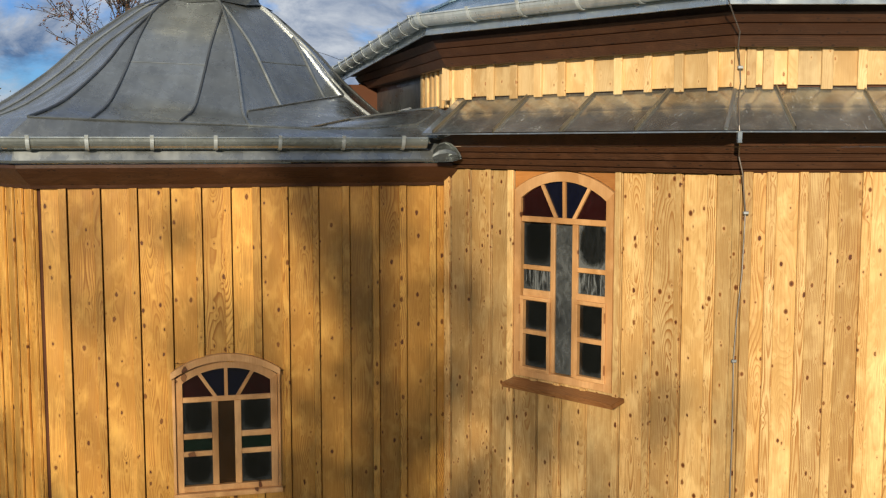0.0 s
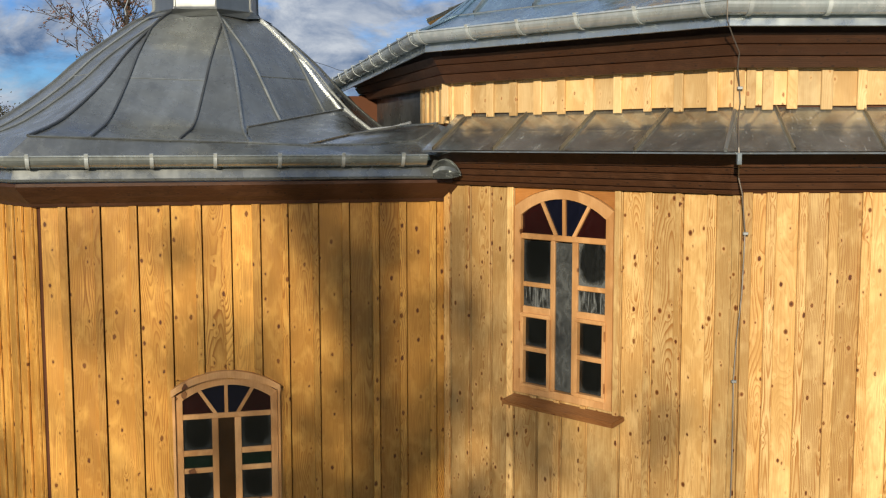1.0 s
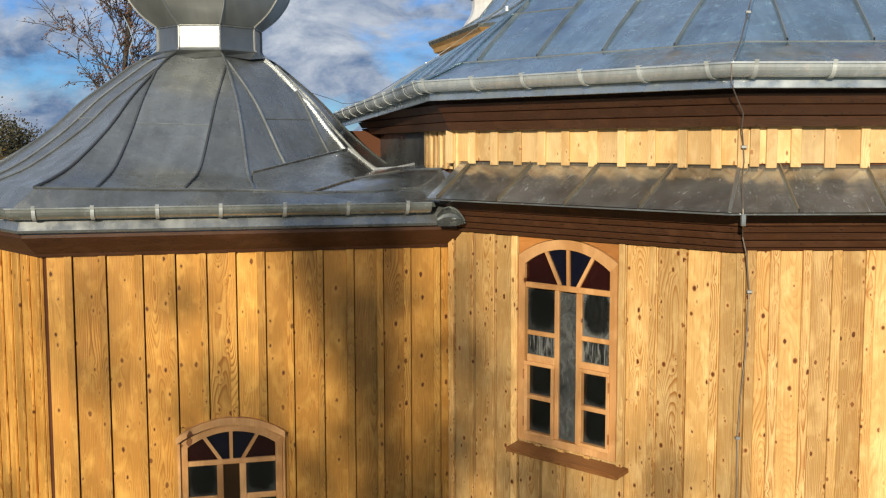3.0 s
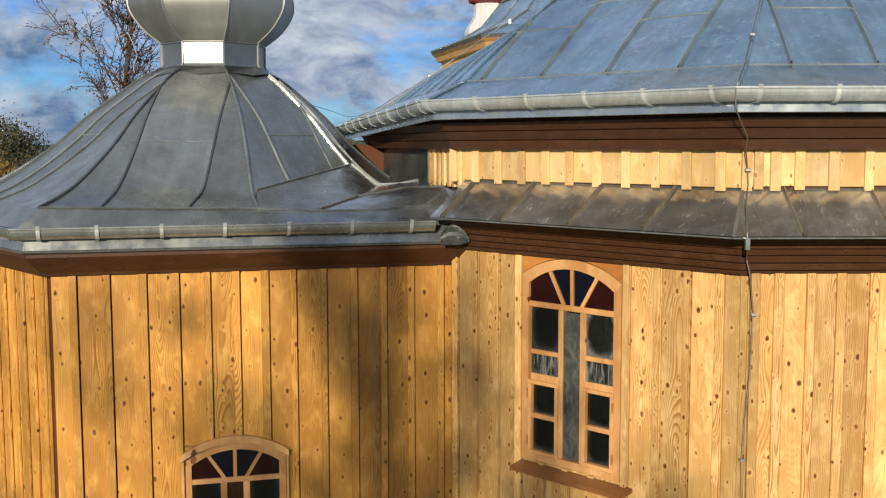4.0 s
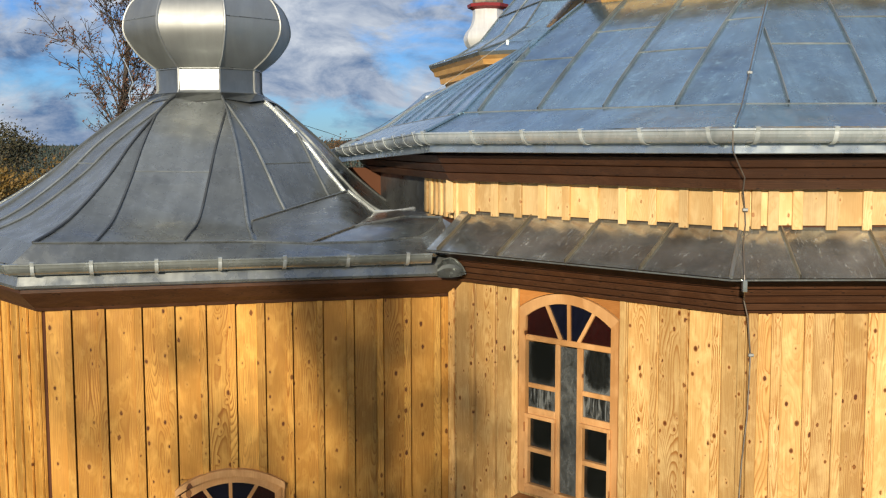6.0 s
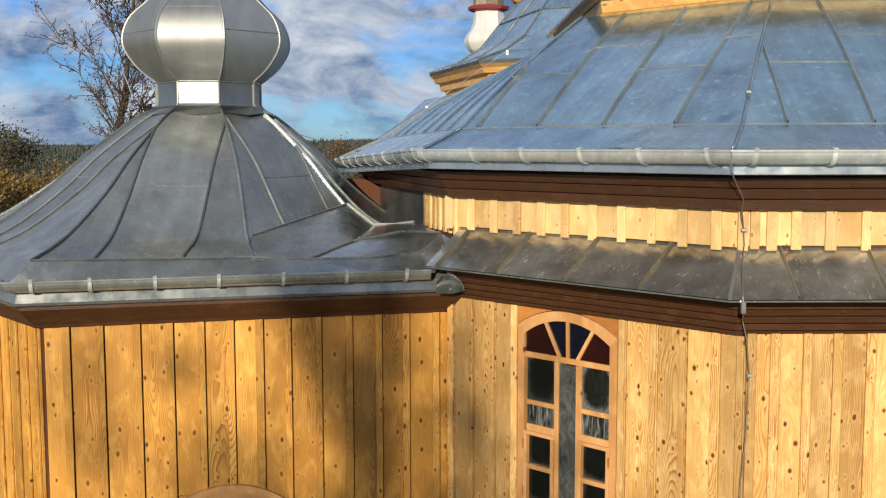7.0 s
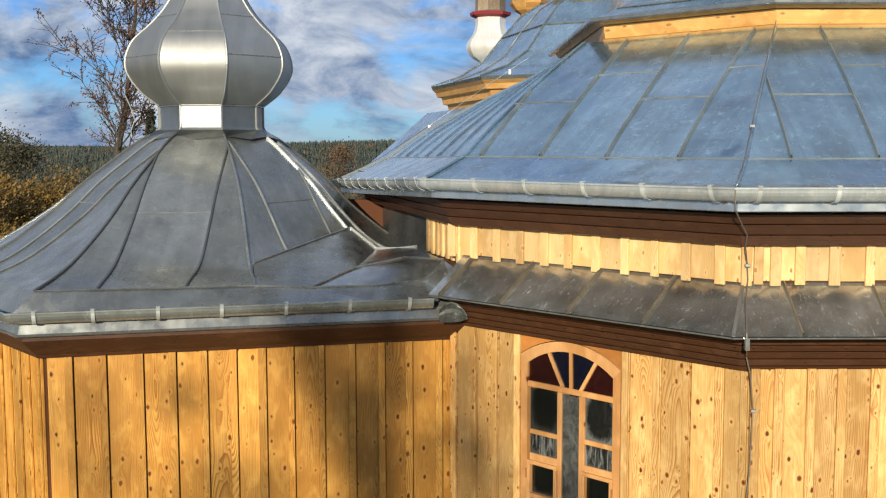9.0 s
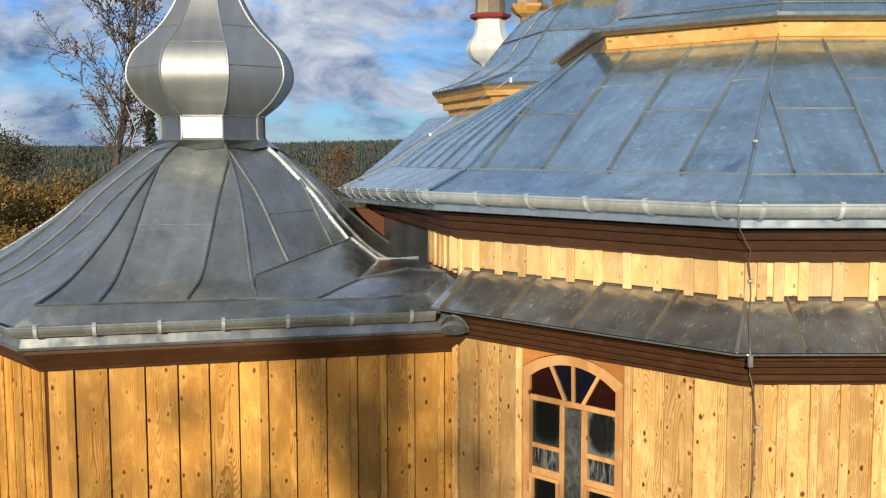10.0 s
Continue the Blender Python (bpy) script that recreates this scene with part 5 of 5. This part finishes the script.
# the tree behind the viewer whose shade falls across the chancel wall
def shade_tree(base, seed):
    r = random.Random(seed)
    tree = thing("shade_tree", "half-bare autumn tree standing before the church", "tree", at=Matrix.Translation(base))
    side = Vector((0.974, -0.227, 0))
    deep = Vector((0.227, 0.974, 0))
    part("trunk", tube(bmesh.new(), [(0, 0, -1), (0.02, 0, 4), (0, 0.03, 9), (0.03, 0, 12.5)], [0.22, 0.17, 0.12, 0.05], 9), BARK, tree)
    bf = bmesh.new()
    for k in range(80):
        # a thick upright limb group, and thin sprays spread wide and lower
        lat, hgt = (r.gauss(-0.35, 0.55), r.uniform(7.6, 11.2)) if k < 26 else (r.gauss(-0.6, 1.9), r.uniform(7.2, 10.6))
        if k >= 70:
            lat, hgt = r.uniform(0.45, 2.3), r.uniform(8.1, 9.9)
        if 26 <= k < 70 and lat > 1.3 and hgt > 9.3:
            continue
        c = side * lat + deep * r.uniform(-1.5, 1.5) + Vector((0, 0, hgt))
        foot = Vector((0, 0, max(3.0, hgt - abs(lat) * 0.9 - 0.8)))
        part("limb", tube(bmesh.new(), [foot, foot.lerp(c, 0.5) + Vector((0, 0, -0.15)), c], [0.05, 0.032, 0.012], 5), BARK, tree)
        s = r.uniform(0.10, 0.30) if k < 26 else r.uniform(0.06, 0.24)
        for _ in range(int(270 * s)):
            leaf(bf, c + Vector((r.gauss(0, s), r.gauss(0, s), r.gauss(0, s * 1.5))), 0.075 * r.uniform(0.7, 1.3), r)
    part("crown", bf, LEAF_RUST, tree)


shade_tree((-6.75, -18.65, 0.0), 3)


# ---- the western dome and the bell tower beyond ----
def stack(parent, cx, cy, turn, rings, mats, names, n=8):
    """Octagonal storeys one over another: between two (apothem, height) rings lie n flat sheets."""
    for (r0, z0), (r1, z1), mat, nm in zip(rings, rings[1:], mats, names):
        for k in range(n):
            a0, a1 = (turn + 2 * math.pi * (k + q) / n for q in (-0.5, 0.5))
            c = 1 / math.cos(math.pi / n)
            bm = bmesh.new()
            q = [(cx + r * c * math.cos(a), cy + r * c * math.sin(a), z) for r, z, a in ((r0, z0, a0), (r0, z0, a1), (r1, z1, a1), (r1, z1, a0))]
            bm.faces.new([bm.verts.new(p) for p in q])
            part(nm, bm, mat, parent)


west = thing("western_dome", "tiered zinc dome with pale wooden cornices", "roof", kind="structure")
rings = [(3.0, 0.0), (3.0, 4.6), (4.75, 4.85), (4.25, 5.14), (3.6, 5.74), (3.26, 5.74), (3.29, 5.86), (3.36, 5.87), (3.38, 5.98), (3.45, 5.99), (3.47, 6.06), (3.52, 6.11), (3.54, 6.16), (3.1, 6.32), (2.75, 6.55), (2.45, 6.95), (2.2, 7.25), (1.95, 7.42), (1.7, 7.5), (1.75, 7.62), (1.95, 7.75), (2.05, 7.8), (1.5, 8.1), (1.0, 9.0)]
Z, P = ZINC_BLUE, PINE_TIER
rings = [(r, z + (0.14 if z > 5 else 0)) for r, z in rings]
stack(west, 3.56, 17.2, radians(-76), rings, [P, P, Z, Z, Z, P, P, P, P, P, P, ZINC_DARK, Z, Z, Z, Z, Z, Z, P, P, P, Z, Z], ["wall_panel"] * 2 + ["roof_sheet"] * 3 + ["cornice_board"] * 6 + ["eave_edge"] + ["roof_sheet"] * 6 + ["cornice_board"] * 3 + ["roof_sheet"] * 2)
for k in range(16):
    a = radians(-76) + math.pi * (k + 1) / 8
    c = 1 / math.cos(math.pi / 8) if k % 2 == 0 else 1.0
    part("seam", tube(bmesh.new(), [(3.56 + r * c * math.cos(a), 17.2 + r * c * math.sin(a), z + 0.01) for r, z in rings[12:19]], 0.014, 5), ZINC_DARK, west)
c = 1 / math.cos(math.pi / 8)
part("lap_seam", tube(bmesh.new(), [(3.56 + 2.47 * c * math.cos(a), 17.2 + 2.47 * c * math.sin(a), 7.08) for a in [radians(-76) + math.pi * (2 * k + 1) / 8 for k in range(9)]], 0.012, 5), ZINC_DARK, west)
WHITE = zinc("tower_sheet", (0.72, 0.72, 0.70), 0.3, 0.4, 0.9, bump=0.02)
RED = Nodes("red_paint", 0.5)
RED.bsdf.inputs["Base Color"].default_value = (0.22, 0.02, 0.025, 1)
GREYWOOD = pine("grey_wood", (0.30, 0.26, 0.21), (0.16, 0.13, 0.10), knot=(0.08, 0.06, 0.05), rough=0.8)
tower = thing("bell_tower", "white onion turret with a red eave and grey boards", "tower")
def loft(parent, name, cx, cy, turn, profile, mat, n=8):
    """Curved sheets, one to a side, rising through a profile of (apothem, height)."""
    c = 1 / math.cos(math.pi / n)
    for k in range(n):
        a0, a1 = (turn + 2 * math.pi * (k + q) / n for q in (-0.5, 0.5))
        bm = bmesh.new()
        rows = [[bm.verts.new((cx + r * c * math.cos(a), cy + r * c * math.sin(a), z)) for a in (a0, a1)] for r, z in profile]
        for r0, r1 in zip(rows, rows[1:]):
            bm.faces.new((r0[0], r0[1], r1[1], r1[0]))
        part(name, bm, mat, parent, smooth=True)


TX, TY = 2.05, 47.0
stack(tower, TX, TY, 0.2, [(1.6, -4.0), (1.6, 7.5), (0.3, 8.7)], [GREYWOOD, ZINC_BLUE], ["wall_panel", "roof_sheet"])
loft(tower, "onion_sheet", TX, TY, 0.2, smooth_profile([(0.30, 8.7), (0.42, 8.93), (0.80, 9.2), (0.98, 9.55), (0.92, 9.85), (0.72, 10.15), (0.62, 10.5), (0.62, 10.85)], 4), WHITE)
stack(tower, TX, TY, 0.2, [(0.62, 10.85), (0.82, 10.95), (0.84, 11.08), (0.62, 11.15), (0.60, 12.2), (0.9, 12.4), (0.1, 13.5)], [RED.mat, RED.mat, ZINC_DARK, GREYWOOD, ZINC_DARK, ZINC_DARK], ["eave_board"] * 2 + ["roof_sheet", "drum_panel", "roof_sheet", "roof_sheet"])

turret = thing("lantern_turret", "small wooden lantern turret with a carved eave", "turret")
rings = [(0.22, 6.0), (0.22, 8.95), (0.36, 9.05), (0.50, 9.22), (0.52, 9.30), (0.36, 9.34), (0.36, 10.2), (0.05, 10.8)]
stack(turret, 2.35, 30.0, 0.15, rings, [GREYWOOD, P, P, P, ZINC_DARK, GREYWOOD, ZINC_DARK], ["wall_panel", "eave_board", "eave_board", "eave_board", "roof_sheet", "drum_panel", "roof_sheet"])
